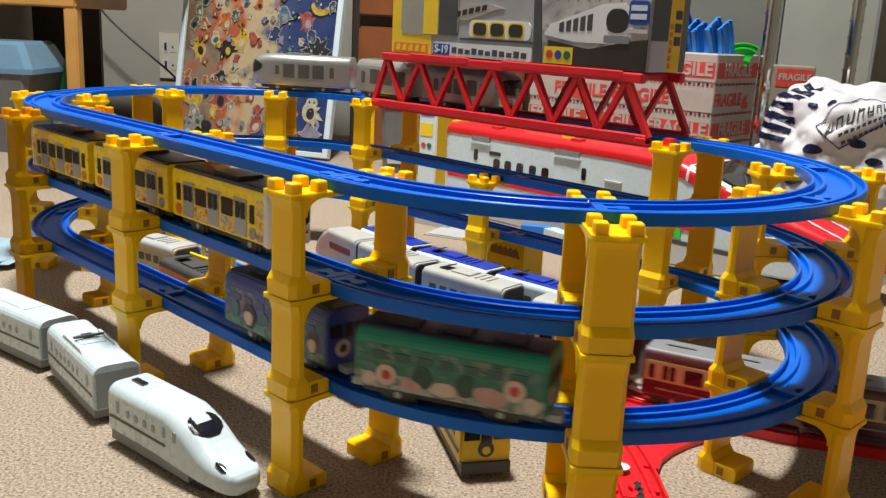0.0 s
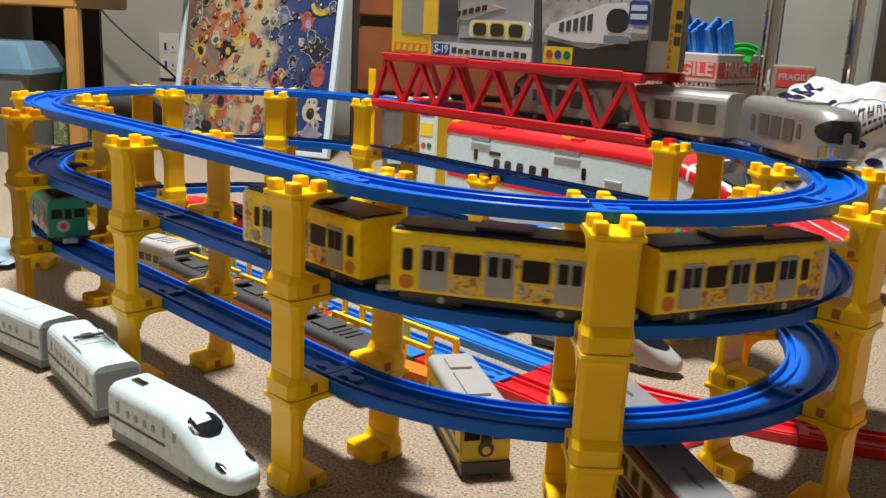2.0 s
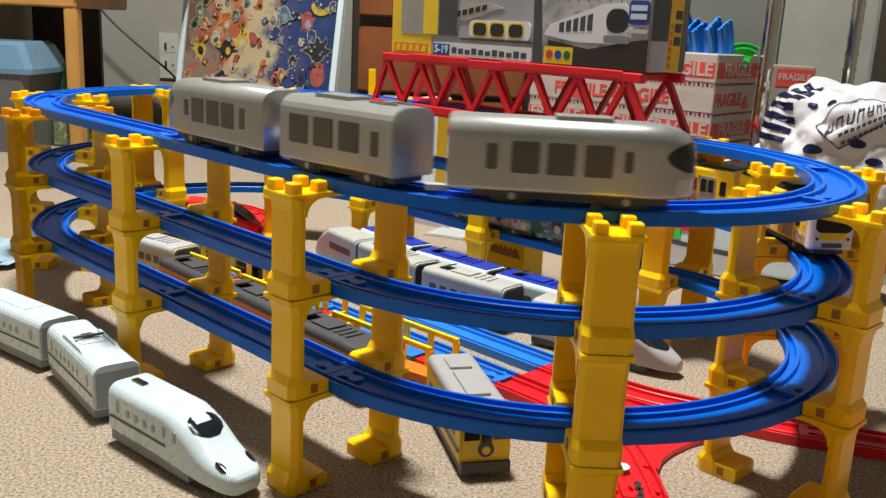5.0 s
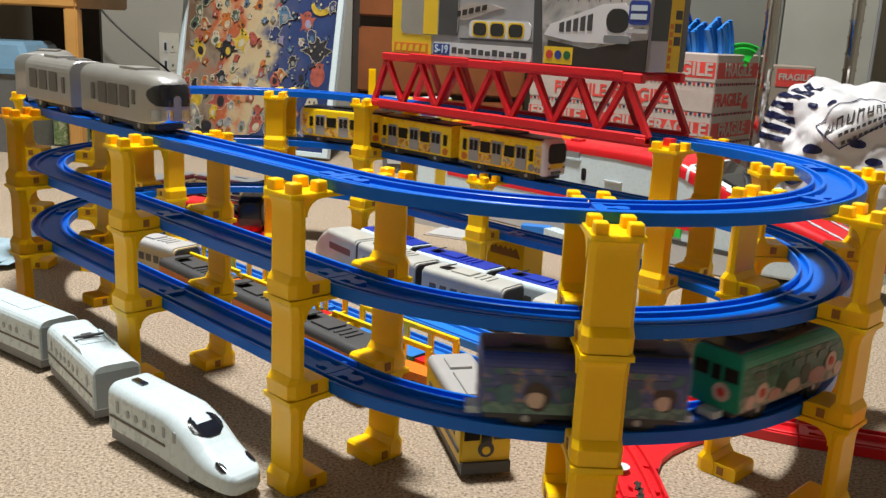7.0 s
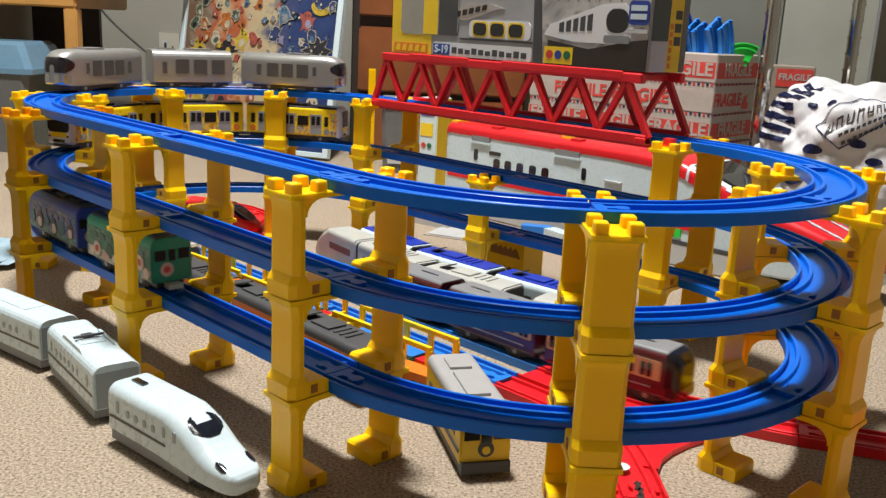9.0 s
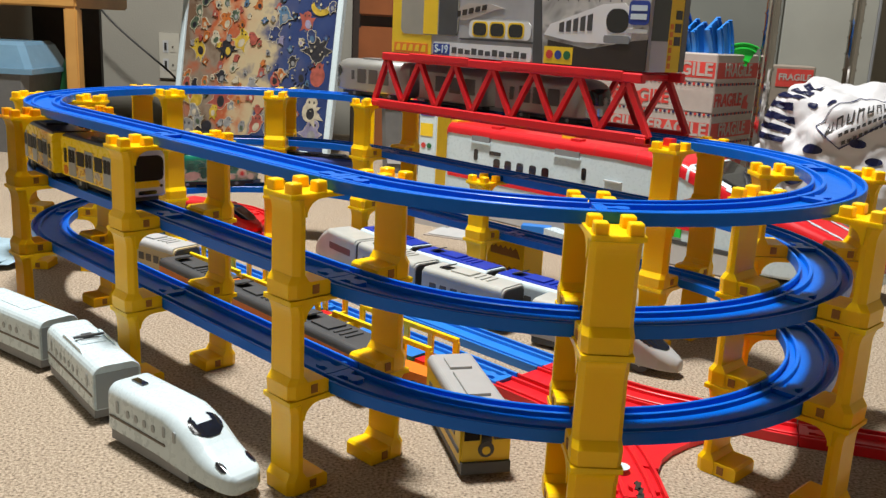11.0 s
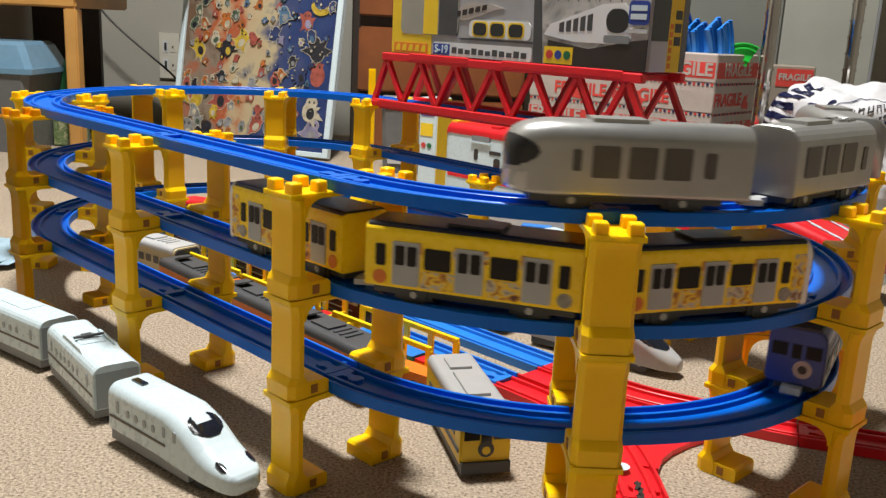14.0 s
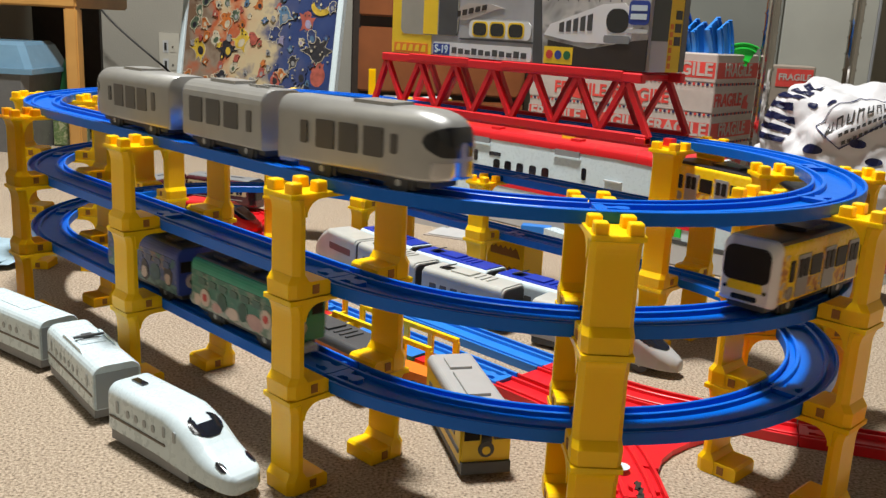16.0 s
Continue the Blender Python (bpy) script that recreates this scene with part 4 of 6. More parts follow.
flat("grey_edge", -0.062, 0.2905, 0.047, 0.2925, DGREY, 0.0010, "dark printed line", 0.0008)
for i in range(9):
    x = 0.064 + 0.013 * i
    poly("photo_pole", [(x, 0.335), (x + 0.0012, 0.335), (x + 0.0012, KZ1 - 0.003), (x, KZ1 - 0.003)], DGREY, 0.0010)
flat("photo_wire", 0.052, 0.3455, 0.186, 0.3465, DGREY, 0.0011)
flat("photo_skirt", 0.1385, 0.2960, 0.1690, 0.3035, GREY, 0.0018, "grey train front skirt", 0.002)
flat("dark_tray", -0.096, 0.2945, -0.066, KZ1 - 0.008, DGREY, 0.0014, "dark inside of the carton")
flat("face_window", -0.047, 0.2935, 0.044, 0.3125, SILVP, 0.0009, "silver panel with three dark faces", 0.006)
for x in (-0.0300, -0.0040, 0.0230):
    flat("face_frame", x - 0.0118, 0.2945, x + 0.0118, 0.3115, PYEL, 0.0012, "", 0.005)
    flat("dark_face", x - 0.0098, 0.2962, x + 0.0098, 0.3098, VISOR, 0.0016, "dark face of a train front", 0.005)
poly("burst", [(-0.074, 0.3130), (-0.050, 0.3120), (-0.010, 0.3240), (0.004, 0.3260), (-0.014, 0.3300), (-0.050, 0.3310), (-0.070, 0.3230)], PCREAM, 0.0008)
for i in range(5):
    poly("burst_bar", [(-0.069 + 0.010 * i, 0.3150 + 0.0020 * i), (-0.062 + 0.010 * i, 0.3160 + 0.0020 * i), (-0.061 + 0.010 * i, 0.3225 + 0.0018 * i), (-0.068 + 0.010 * i, 0.3215 + 0.0018 * i)], DARK, 0.0012)
poly("divider", [(0.049, 0.2712), (0.062, 0.2712), (0.050, KZ1 - 0.002), (0.043, KZ1 - 0.002)], DGREY, 0.0008)
poly("photo", [(0.063, 0.2712), (0.189, 0.2712), (0.189, KZ1 - 0.002), (0.051, KZ1 - 0.002)], PHOTO, 0.0007, "printed photograph of a silver train")
poly("photo_ground", [(0.066, 0.2713), (0.189, 0.2713), (0.189, 0.3010), (0.172, 0.2990), (0.120, 0.2890), (0.068, 0.2960)], DARK, 0.0010)
poly("photo_train", [(0.062, 0.3010), (0.070, 0.3120), (0.135, 0.3330), (0.160, 0.3345), (0.172, 0.3240), (0.170, 0.3010), (0.150, 0.2950), (0.100, 0.2955)], SILVP, 0.0012)
for i in range(5):
    x = 0.082 + 0.0088 * i
    poly("photo_window", [(x, 0.3045 + 0.0006 * i), (x + 0.006, 0.3045 + 0.0006 * i), (x + 0.006, 0.3150 + 0.0022 * i), (x, 0.3130 + 0.0022 * i)], DGREY, 0.0015)
flat("photo_screen", 0.140, 0.3060, 0.166, 0.3290, VISOR, 0.0017, "", 0.010)
flat("icon_panel", 0.064, 0.2722, 0.1015, 0.2895, PYEL, 0.0013, "yellow panel with three round icons")
for x, mt in ((0.0715, PRED), (0.083, PBLUE), (0.0945, BOTTLE)):
    flat("icon", x - 0.0045, 0.2768, x + 0.0045, 0.2858, mt, 0.0017, "", 0.0044)
flat("maker_logo", 0.1655, 0.3145, 0.1885, 0.3370, PBLUE, 0.0016, "navy maker's mark", 0.004)
for z in (0.3195, 0.3275):
    flat("logo_bar", 0.1680, z, 0.1860, z + 0.0052, WHITE, 0.0020)
flat("maker_line", 0.1640, 0.3065, 0.1885, 0.3105, WGREY, 0.0016, "", 0.0015)
# the narrow end of the carton
ENDG = material("print_slate", (0.055, 0.07, 0.065), 0.4, var=0.1)
for nm, y0, y1, z0, z1, mt in (("end_grey", 0.180, 0.209, KZ0, 0.300, WGREY), ("end_dark", 0.180, 0.209, 0.3005, KZ1 - 0.001, ENDG), ("end_yellow", 0.209, 0.2425, KZ0, KZ1 - 0.001, PYEL), ("end_dark_strip", 0.2325, 0.2423, KZ0, KZ1 - 0.002, SMOKE)):
    part(nm, box(KX1 - 0.0004, y0, z0, KX1 + (0.0009 if nm == "end_dark_strip" else 0.0005), y1, z1), mt, pk)
for i in range(6):
    part("end_bar", box(KX1, 0.211, 0.2745 + 0.0075 * i, KX1 + 0.0009, 0.216, 0.2795 + 0.0075 * i), PORANGE, pk)
for z in (0.2965, 0.309, 0.3215):
    part("end_bar", box(KX1, 0.219, z, KX1 + 0.0009, 0.230, z + 0.0085), DGREY, pk)


def writing(parent, text, m, size, mat, bold=0.0):
    cu = bpy.data.curves.new("writing", "FONT")
    cu.body, cu.size, cu.extrude, cu.align_x, cu.align_y, cu.offset = text, size, 0.0002, "CENTER", "CENTER", bold
    cu.materials.append(mat)
    ob = new("writing", cu)
    ob.parent = parent
    ob.matrix_world = m
    return ob


writing(pk, "S-19", Matrix.Translation((-0.090, KY0 - 0.0012, 0.2782)) @ pose(0, 0, 0, 90, 0, 0), 0.0125, WHITE, 0.0003)
yp = part("yellow_pole", bevel(box(-0.0055, -0.004, 0.0, 0.0055, 0.004, 0.231), 0.001, 1), YEL)
yp.matrix_world = room(-0.129, 1.5)
tagged(yp, "slim upright yellow plastic pole behind the loop", "toy post")


# ---- toy trains parked on the carpet ----
def white_car(kind, m, pantograph=True):
    L_ = 0.115 if kind == "mid" else 0.1365
    t = thing("bullet_train_car", "white bullet toy train car standing on the carpet" if kind == "mid" else "white long-nosed bullet toy train car standing on the carpet", "toy train", "white bullet train", m)
    w, z0, z1, rt = 0.0185, 0.0105, 0.0455, 0.0085
    if kind == "mid":
        part("body", hull([(-L_ / 2, w - 0.0004, z0, z1 - 0.0004, rt), (-L_ / 2 + 0.001, w, z0, z1, rt), (L_ / 2 - 0.001, w, z0, z1, rt), (L_ / 2, w - 0.0004, z0, z1 - 0.0004, rt)]), WHITE, t, "glossy white shell")
        part("end_panel", box(L_ / 2 - 0.001, -w + 0.0022, z0 + 0.001, L_ / 2 + 0.0004, w - 0.0022, z1 - 0.006), CARGREY, t, "grey end")
        if pantograph:
            part("pantograph_base", bevel(box(-0.020, -0.010, z1 - 0.001, 0.006, 0.010, z1 + 0.0006), 0.0006, 1), WHITE, t)
            part("pantograph_recess", box(-0.017, -0.007, z1 + 0.0004, -0.002, 0.007, z1 + 0.0009), CARGREY, t, "grey recess")
            bm_ = box(-0.007, -0.012, z1 + 0.0022, -0.0045, 0.012, z1 + 0.0037)
            box(-0.014, -0.004, z1 + 0.0008, -0.0055, 0.004, z1 + 0.0026, bm=bm_)
            part("pantograph", bm_, DGREY, t, "dark folded pantograph")
            for y in (-0.0135, 0.0135):
                part("shield", bevel(prism([(-0.034, z1 - 0.005), (-0.022, z1 + 0.0012), (0.018, z1 + 0.0012), (0.032, z1 - 0.005)], y - 0.0012, y + 0.0012, "y"), 0.0006, 1), WHITE, t)
        else:
            part("roof_panel", bevel(box(-0.030, -0.009, z1 - 0.001, 0.020, 0.009, z1 + 0.0006), 0.0005, 1), WHITE, t)
    else:
        n0 = L_ / 2 - 0.076
        st = [(-L_ / 2, w - 0.0004, z0, z1 - 0.0004, rt), (-L_ / 2 + 0.001, w, z0, z1, rt), (n0, w, z0, z1, rt)]
        for u, kw, kz, r in ((0.12, 1.0, 0.995, rt), (0.25, 1.0, 0.94, 0.010), (0.37, 1.0, 0.855, 0.011), (0.48, 0.99, 0.74, 0.012), (0.60, 0.97, 0.575, 0.011), (0.72, 0.93, 0.455, 0.009), (0.83, 0.87, 0.375, 0.007), (0.91, 0.79, 0.31, 0.005), (0.965, 0.68, 0.25, 0.004), (1.0, 0.48, 0.18, 0.003)):
            st.append((n0 + 0.076 * u, w * kw, z0 - 0.004 * u, z0 + (z1 - z0) * kz, r))
        shell = loft([fine_ring(*q) for q in st[:2] + blend_stations(st[2:], 130)])
        xc = n0 + 0.0310
        glass = skin_patch(shell, lambda c: ((c.x - xc) / 0.0105) ** 2 + (c.y / 0.0118) ** 2 < 1 and not (c.x < xc - 0.001 and abs(c.y) < 0.0062) and c.z > 0.026, 0.0006)
        lamps = [skin_patch(shell, lambda c, y=y: ((c.x - n0 - 0.0640 + 0.35 * (abs(c.y) - 0.011)) / 0.0052) ** 2 + ((c.y - y) / 0.0021) ** 2 < 1 and c.z > 0.014, 0.0006) for y in (-0.0115, 0.0115)]
        part("body", shell, WHITE, t, "glossy white shell with long nose", smooth=True)
        part("cockpit", glass, VISOR, t, "black wraparound cockpit glass", smooth=True)
        for lp in lamps:
            part("headlight", lp, VISOR, t, "dark oval headlight", smooth=True)
        part("switch", box(-L_ / 2 + 0.008, -0.004, z1 - 0.001, -L_ / 2 + 0.022, 0.001, z1 + 0.0014), VISOR, t, "black roof switch")
        for i, x in enumerate((0.069, 0.081)):
            side_panel(t, "cab_door", -L_ / 2 + x, 0.0275, -L_ / 2 + x + 0.0032, 0.0355, w - 0.0002, CARGREY)
    part("skirt", bevel(box(-L_ / 2 + 0.002, -w + 0.001, 0.0035, (L_ / 2 - 0.002) if kind == "mid" else L_ / 2 - 0.040, w - 0.001, z0 + 0.001), 0.0012, 1), GREY, t, "grey lower skirt")
    x1 = L_ / 2 - 0.002 if kind == "mid" else -L_ / 2 + 0.072
    side_panel(t, "stripe", -L_ / 2 + 0.002, 0.0212, x1, 0.0228, w, DARKSTR, "thin dark waist stripe", r=0.0006)
    side_panel(t, "door", -L_ / 2 + 0.011, 0.0262, -L_ / 2 + 0.0145, 0.0355, w - 0.0002, CARGREY)
    for i in range(6 if kind == "mid" else 4):
        x = -L_ / 2 + 0.024 + 0.0105 * i
        side_panel(t, "window", x, 0.0268, x + 0.0042, 0.0325, w - 0.0002, CARGREY, r=0.0020)
    if kind == "mid":
        side_panel(t, "door", L_ / 2 - 0.0155, 0.0262, L_ / 2 - 0.012, 0.0355, w - 0.0002, CARGREY)
    wheels(t, 0.25 * L_, w=0.0115, zc=0.0085)
    return t


CARGREY = material("bluish_grey", (0.30, 0.34, 0.36), 0.4, var=0.06)
DARKSTR = material("stripe_dark", (0.09, 0.07, 0.05), 0.4)


def along(x0, y0, heading, d=0.0, z=0.0):
    a = radians(heading)
    return pose(x0 + d * math.cos(a), y0 + d * math.sin(a), z, 0, 0, heading)


white_car("end", along(0.0885, -0.300, 5.0, 0.06825))
white_car("mid", pose(0.001, -0.2905, 0, 0, 0, -5.7))
white_car("mid", pose(-0.1275, -0.2965, 0, 0, 0, 9), False)


def plain_car(m, label, roof, side, lower, L_=0.112, stripe=None, nose=None, group="parked trains inside the loop", h=0.0475, bits=True):
    t = thing("train_car", label, "toy train", group, m)
    w, z0 = 0.0185, 0.0095
    st = [(-L_ / 2, w - 0.0005, z0, h - 0.0005, 0.006), (-L_ / 2 + 0.001, w, z0, h, 0.006)]
    if nose:
        n0 = L_ / 2 - nose
        st += [(n0, w, z0, h, 0.007)]
        for u, kw, kz in ((0.25, 0.99, 0.88), (0.5, 0.95, 0.66), (0.75, 0.82, 0.42), (0.92, 0.6, 0.28), (1.0, 0.35, 0.2)):
            st.append((n0 + nose * u, w * kw, z0 - 0.003 * u, z0 + (h - z0) * kz, 0.008))
    else:
        st += [(L_ / 2 - 0.001, w, z0, h, 0.006), (L_ / 2, w - 0.0005, z0, h - 0.0005, 0.006)]
    if nose:
        shell = loft([fine_ring(*q) for q in st[:2] + blend_stations([q if len(q) == 5 else q[:5] for q in st[2:]], 60)])
        xc = L_ / 2 - nose * 0.56
        glass = skin_patch(shell, lambda c: ((c.x - xc) / (nose * 0.36)) ** 2 + (c.y / 0.0160) ** 2 < 1 and c.z > 0.017, 0.0004)
        part("body", shell, side, t, smooth=True)
        part("cockpit", glass, VISOR, t, "black cockpit glass", smooth=True)
    else:
        part("body", hull(st), side, t)
    x1 = L_ / 2 - (nose or 0) - 0.002
    if roof is TBLUE:
        rw, rz, rr = w - 0.0045, h - 0.002, 0.002
    else:
        rw, rz, rr = w + 0.0003, h - 0.0075, 0.006
    part("roof", hull([(-L_ / 2 + 0.002, rw, rz, h + 0.0012, rr), (x1, rw, rz, h + 0.0012, rr)]), roof, t, "roof panel")
    if nose:
        pr = [(q[1], q[2]) for q in ring_section(0, w - 0.0012, 0.011, h - 0.0012, 0.006, 0.005)]
        part("end_panel", prism(pr, -L_ / 2 - 0.0012, -L_ / 2 + 0.001, "x"), DGREY, t, "dark end panel")
    else:
        pr = [(q[1], q[2]) for q in ring_section(0, w - 0.0016, 0.011, h - 0.0018, 0.006, 0.005)]
        part("end_panel", prism(pr, L_ / 2 - 0.001, L_ / 2 + 0.0008, "x"), DGREY, t, "dark end panel")
    if bits:
        part("roof_unit", bevel(box(-0.022, -0.0095, h, 0.004, 0.0095, h + 0.0030), 0.0008, 1), roof, t)
        for i in range(3):
            part("roof_rib", box(0.010 + 0.008 * i, -0.009, h + 0.0005, 0.0125 + 0.008 * i, 0.009, h + 0.0024), roof, t)
        bm_ = B()
        bar((-0.040, 0, h + 0.002), (-0.028, 0, h + 0.006), 0.0075, 0.0006, bm_)
        part("pantograph", bm_, DGREY, t, "folded pantograph")
    if stripe:
        side_panel(t, "stripe", -L_ / 2 + 0.002, 0.0175, x1, 0.0212, w, stripe, r=0.0006)
    for i in range(6):
        x = -L_ / 2 + 0.012 + (x1 + L_ / 2 - 0.020) * i / 6
        side_panel(t, "window", x, 0.0255, x + 0.0095, 0.034, w - 0.0002, WINB)
    part("skirt", bevel(box(-L_ / 2 + 0.002, -w + 0.0015, 0.0035, x1, w - 0.0015, z0 + 0.001), 0.001, 1), lower, t, "dark lower skirt")
    part("end_gangway", bevel(box(-L_ / 2 - 0.0025, -0.011, 0.012, -L_ / 2 + 0.001, 0.011, h - 0.007), 0.0008, 1), DGREY, t, "dark end gangway")
    wheels(t, 0.27 * L_, w=0.0118, zc=0.0085)
    return t


for x in (-0.137, -0.020, 0.097):
    plain_car(pose(x, -0.116 + (0.002 if x < 0 else -0.003), 0, 0, 0, -1.5), "orange toy train car with dark grey roof on the carpet", DGREY, ORANGE, DGREY, stripe=WHITE)
RGREY = material("greyish_white_plastic", (0.43, 0.44, 0.41), 0.4, var=0.08, scale=40)
NOSEG = material("nose_grey_plastic", (0.36, 0.365, 0.36), 0.3, var=0.05)
# grey and white express beside it, ending in a silver nose
plain_car(pose(-0.196, 0.1245, 0, 0, 0, 171), "pale grey low-nosed express toy train car on the carpet", RGREY, RGREY, GREY, L_=0.118, nose=0.045, bits=False)
plain_car(pose(-0.075, 0.107, 0, 0, 0, -5), "grey express toy train car on the carpet", RGREY, RGREY, GREY)
plain_car(pose(0.048, 0.1035, 0, 0, 0, 4), "pale grey express toy train car lying on the carpet", RGREY, RGREY, GREY)
plain_car(pose(0.213, 0.121, 0, 0, 0, 10), "silver bullet toy train car with black cockpit on the carpet", RGREY, NOSEG, DGREY, L_=0.150, nose=0.065, bits=False)
for x, y, a in ((-0.137, 0.1585, -8), (-0.012, 0.1455, 1), (0.112, 0.1495, 3)):
    plain_car(pose(x, y, 0, 0, 0, a), "white express toy train car with blue roof on the carpet", TBLUE, WHITE, DGREY)
# the yellow and black car with a grey roof, skewed across the carpet
gc = plain_car(pose(0.2535, -0.1165, 0, 0, 0, -31), "yellow and black toy train car with grey roof on the carpet", NOSEG, PYEL, DGREY, L_=0.108, stripe=DGREY, bits=False, h=0.050)
part("face", bevel(box(0.0535, -0.0172, 0.012, 0.0555, 0.0172, 0.047), 0.0006, 1), PYEL, gc, "yellow face")
for y in (-0.0105, 0.0105):
    part("face_window", box(0.055, y - 0.0055, 0.0285, 0.0562, y + 0.0055, 0.045), VISOR, gc)
part("face_door", box(0.055, -0.0038, 0.026, 0.0562, 0.0038, 0.046), VISOR, gc, "dark door")
part("face_badge", cyl(0.0058, 0.0014, 20, m=Matrix.Translation((0.0558, 0, 0.0215)) @ pose(0, 0, 0, 0, 90, 0)), DGREY, gc, "dark round badge")
part("face_badge_spot", cyl(0.0030, 0.0014, 16, m=Matrix.Translation((0.0563, 0, 0.0208)) @ pose(0, 0, 0, 0, 90, 0)), PYEL, gc, "yellow centre")
part("bumper", bevel(box(0.050, -0.0178, 0.004, 0.058, 0.0178, 0.0125), 0.001, 1), DGREY, gc, "dark bumper")
for x, z in ((-0.030, 0.0005), (0.0, 0.0005), (0.022, 0.0005)):
    part("roof_hatch", bevel(box(x - 0.011, -0.0085, 0.050, x + 0.011, 0.0085, 0.0532), 0.0008, 1), NOSEG, gc)
# yellow commuter car at the far end of the row
plain_car(pose(-0.275, -0.088, 0, 0, 0, 8), "yellow toy train car with pale grey roof on the carpet", WGREY, CREAM, DGREY, L_=0.105)
# red bullet car beside the loop's far bend
plain_car(pose(-0.455, 0.105, 0, 0, 0, 22), "red bullet toy train car on the carpet", RED, RED, PINK, L_=0.13, nose=0.05, bits=False, h=0.040)


def carrier(m):
    """An open wagon with rails of rounded openings along both sides."""
    t = thing("car_carrier_wagon", "open yellow plastic wagon with railings on the carpet", "toy wagon", "yellow open wagons", m)
    part("tray", bevel(box(-0.064, -0.0175, 0.012, 0.064, 0.0175, 0.0155), 0.0008, 1), TYEL, t)
    for y in (-0.0172, 0.0172):
        part("top_rail", box(-0.064, y - 0.0018, 0.0365, 0.064, y + 0.0018, 0.0415, 0.0006, 1), TYEL, t)
        part("low_rail", box(-0.064, y - 0.0012, 0.0150, 0.064, y + 0.0012, 0.0195, 0.0006, 1), TYEL, t)
        for i in range(5):
            x = -0.0615 + 0.03075 * i
            part("post", box(x - 0.0034, y - 0.0016, 0.0185, x + 0.0034, y + 0.0016, 0.0382, 0.0006, 1), TYEL, t)
    for x in (-0.0628, 0.0628):
        part("end_panel", box(x - 0.0012, -0.0172, 0.0150, x + 0.0012, 0.0172, 0.026, 0.0006, 1), TYEL, t)
    part("load", bevel(box(-0.050, -0.011, 0.0157, 0.035, 0.011, 0.023), 0.002, 2), BRIGHTBLUE, t, "blue plastic load")
    part("load_block", bevel(box(0.038, -0.010, 0.0157, 0.058, 0.010, 0.022), 0.002, 2), RED, t, "red plastic load")
    part("underframe", bevel(box(-0.056, -0.012, 0.0042, 0.056, 0.012, 0.0125), 0.001, 1), DGREY, t)
    wheels(t, 0.035, w=0.0118, zc=0.0085)
    return t


for x in (-0.190, -0.050, 0.105):
    carrier(pose(x, -0.058, 0, 0, 0, 2))
ob_ = thing("orange_container", "orange toy container with dark printed marks", "toy", "", pose(0.166, -0.084, 0, 0, 0, 10))
part("shell", bevel(box(-0.022, -0.010, 0.0, 0.022, 0.010, 0.024), 0.0015, 2), ORANGE, ob_)
for x in (-0.012, 0.004, 0.012):
    part("mark", box(x - 0.003, -0.0106, 0.010, x + 0.003, -0.0098, 0.017), DGREY, ob_)
part("end_plate", box(0.0215, -0.007, 0.006, 0.0226, 0.007, 0.016), DGREY, ob_)

# ---- the large red and white train behind the loop ----
bt = thing("large_toy_train", "large red and white bullet train carrying case on the carpet", "toy train", "", pose(0, 0.56, 0, 0, 0, 0))
BW = 0.06
st = [(-0.398, BW - 0.003, 0.010, 0.143, 0.016), (-0.392, BW, 0.008, 0.147, 0.016), (-0.05, BW, 0.008, 0.147, 0.016), (0.0, BW, 0.008, 0.146, 0.017), (0.05, BW, 0.009, 0.141, 0.02), (0.10, BW * 0.98, 0.010, 0.128, 0.026), (0.15, BW * 0.94, 0.012, 0.109, 0.026), (0.20, BW * 0.86, 0.013, 0.091, 0.022), (0.25, BW * 0.72, 0.016, 0.075, 0.018), (0.29, BW * 0.52, 0.020, 0.062, 0.014), (0.315, BW * 0.30, 0.026, 0.050, 0.010)]
stb = st[:2] + blend_stations(st[2:], 90)
part("lower_shell", loft([ring_section(*s_, 0.004, 8) for s_ in stb]), WHITE, bt, "pale grey plastic side shell")
roof_shell = loft([fine_ring(x, w + 0.0016, z1 - r * 0.95, z1 + 0.0016, r, 0.001, 90) for x, w, z0, z1, r in stb])
glass = skin_patch(roof_shell, lambda c: 0.066 < c.x < 0.142 and c.z > 0.094 and abs(c.y) < 0.052, 0.0008)
edge_ = skin_patch(roof_shell, lambda c: (0.060 < c.x <= 0.066 or 0.142 <= c.x < 0.148 or 0.052 <= abs(c.y) < 0.0565) and 0.060 < c.x < 0.148 and c.z > 0.09, 0.0008)
stripe_ = skin_patch(roof_shell, lambda c: 0.15 < c.x < 0.30 and 0.020 < abs(c.y) < 0.026, 0.0008)
part("roof", roof_shell, RED, bt, "glossy red roof and nose")
part("windscreen", glass, VISOR, bt, "dark sloping windscreen")
part("windscreen_frame", edge_, WHITE, bt, "white windscreen surround")
part("nose_stripe", stripe_, WHITE, bt, "white stripes on the nose")
for x in (-0.092, -0.020):
    part("roof_seam", skin_patch(loft([fine_ring(q, w + 0.0017, z1 - r * 0.95, z1 + 0.0017, r, 0.001, 60) for q, w, z1, r in ((x, BW, 0.1468, 0.016), (x + 0.0014, BW, 0.1468, 0.016))], cap=False), lambda c: c.z > 0.132, 0.0003), PRED, bt, "thin seam across the roof")


def bt_panel(name, x0, z0, x1, z1, mat, label="", r=0.003, th=0.001):
    side_panel(bt, name, x0, z0, x1, z1, BW, mat, label, th, r)


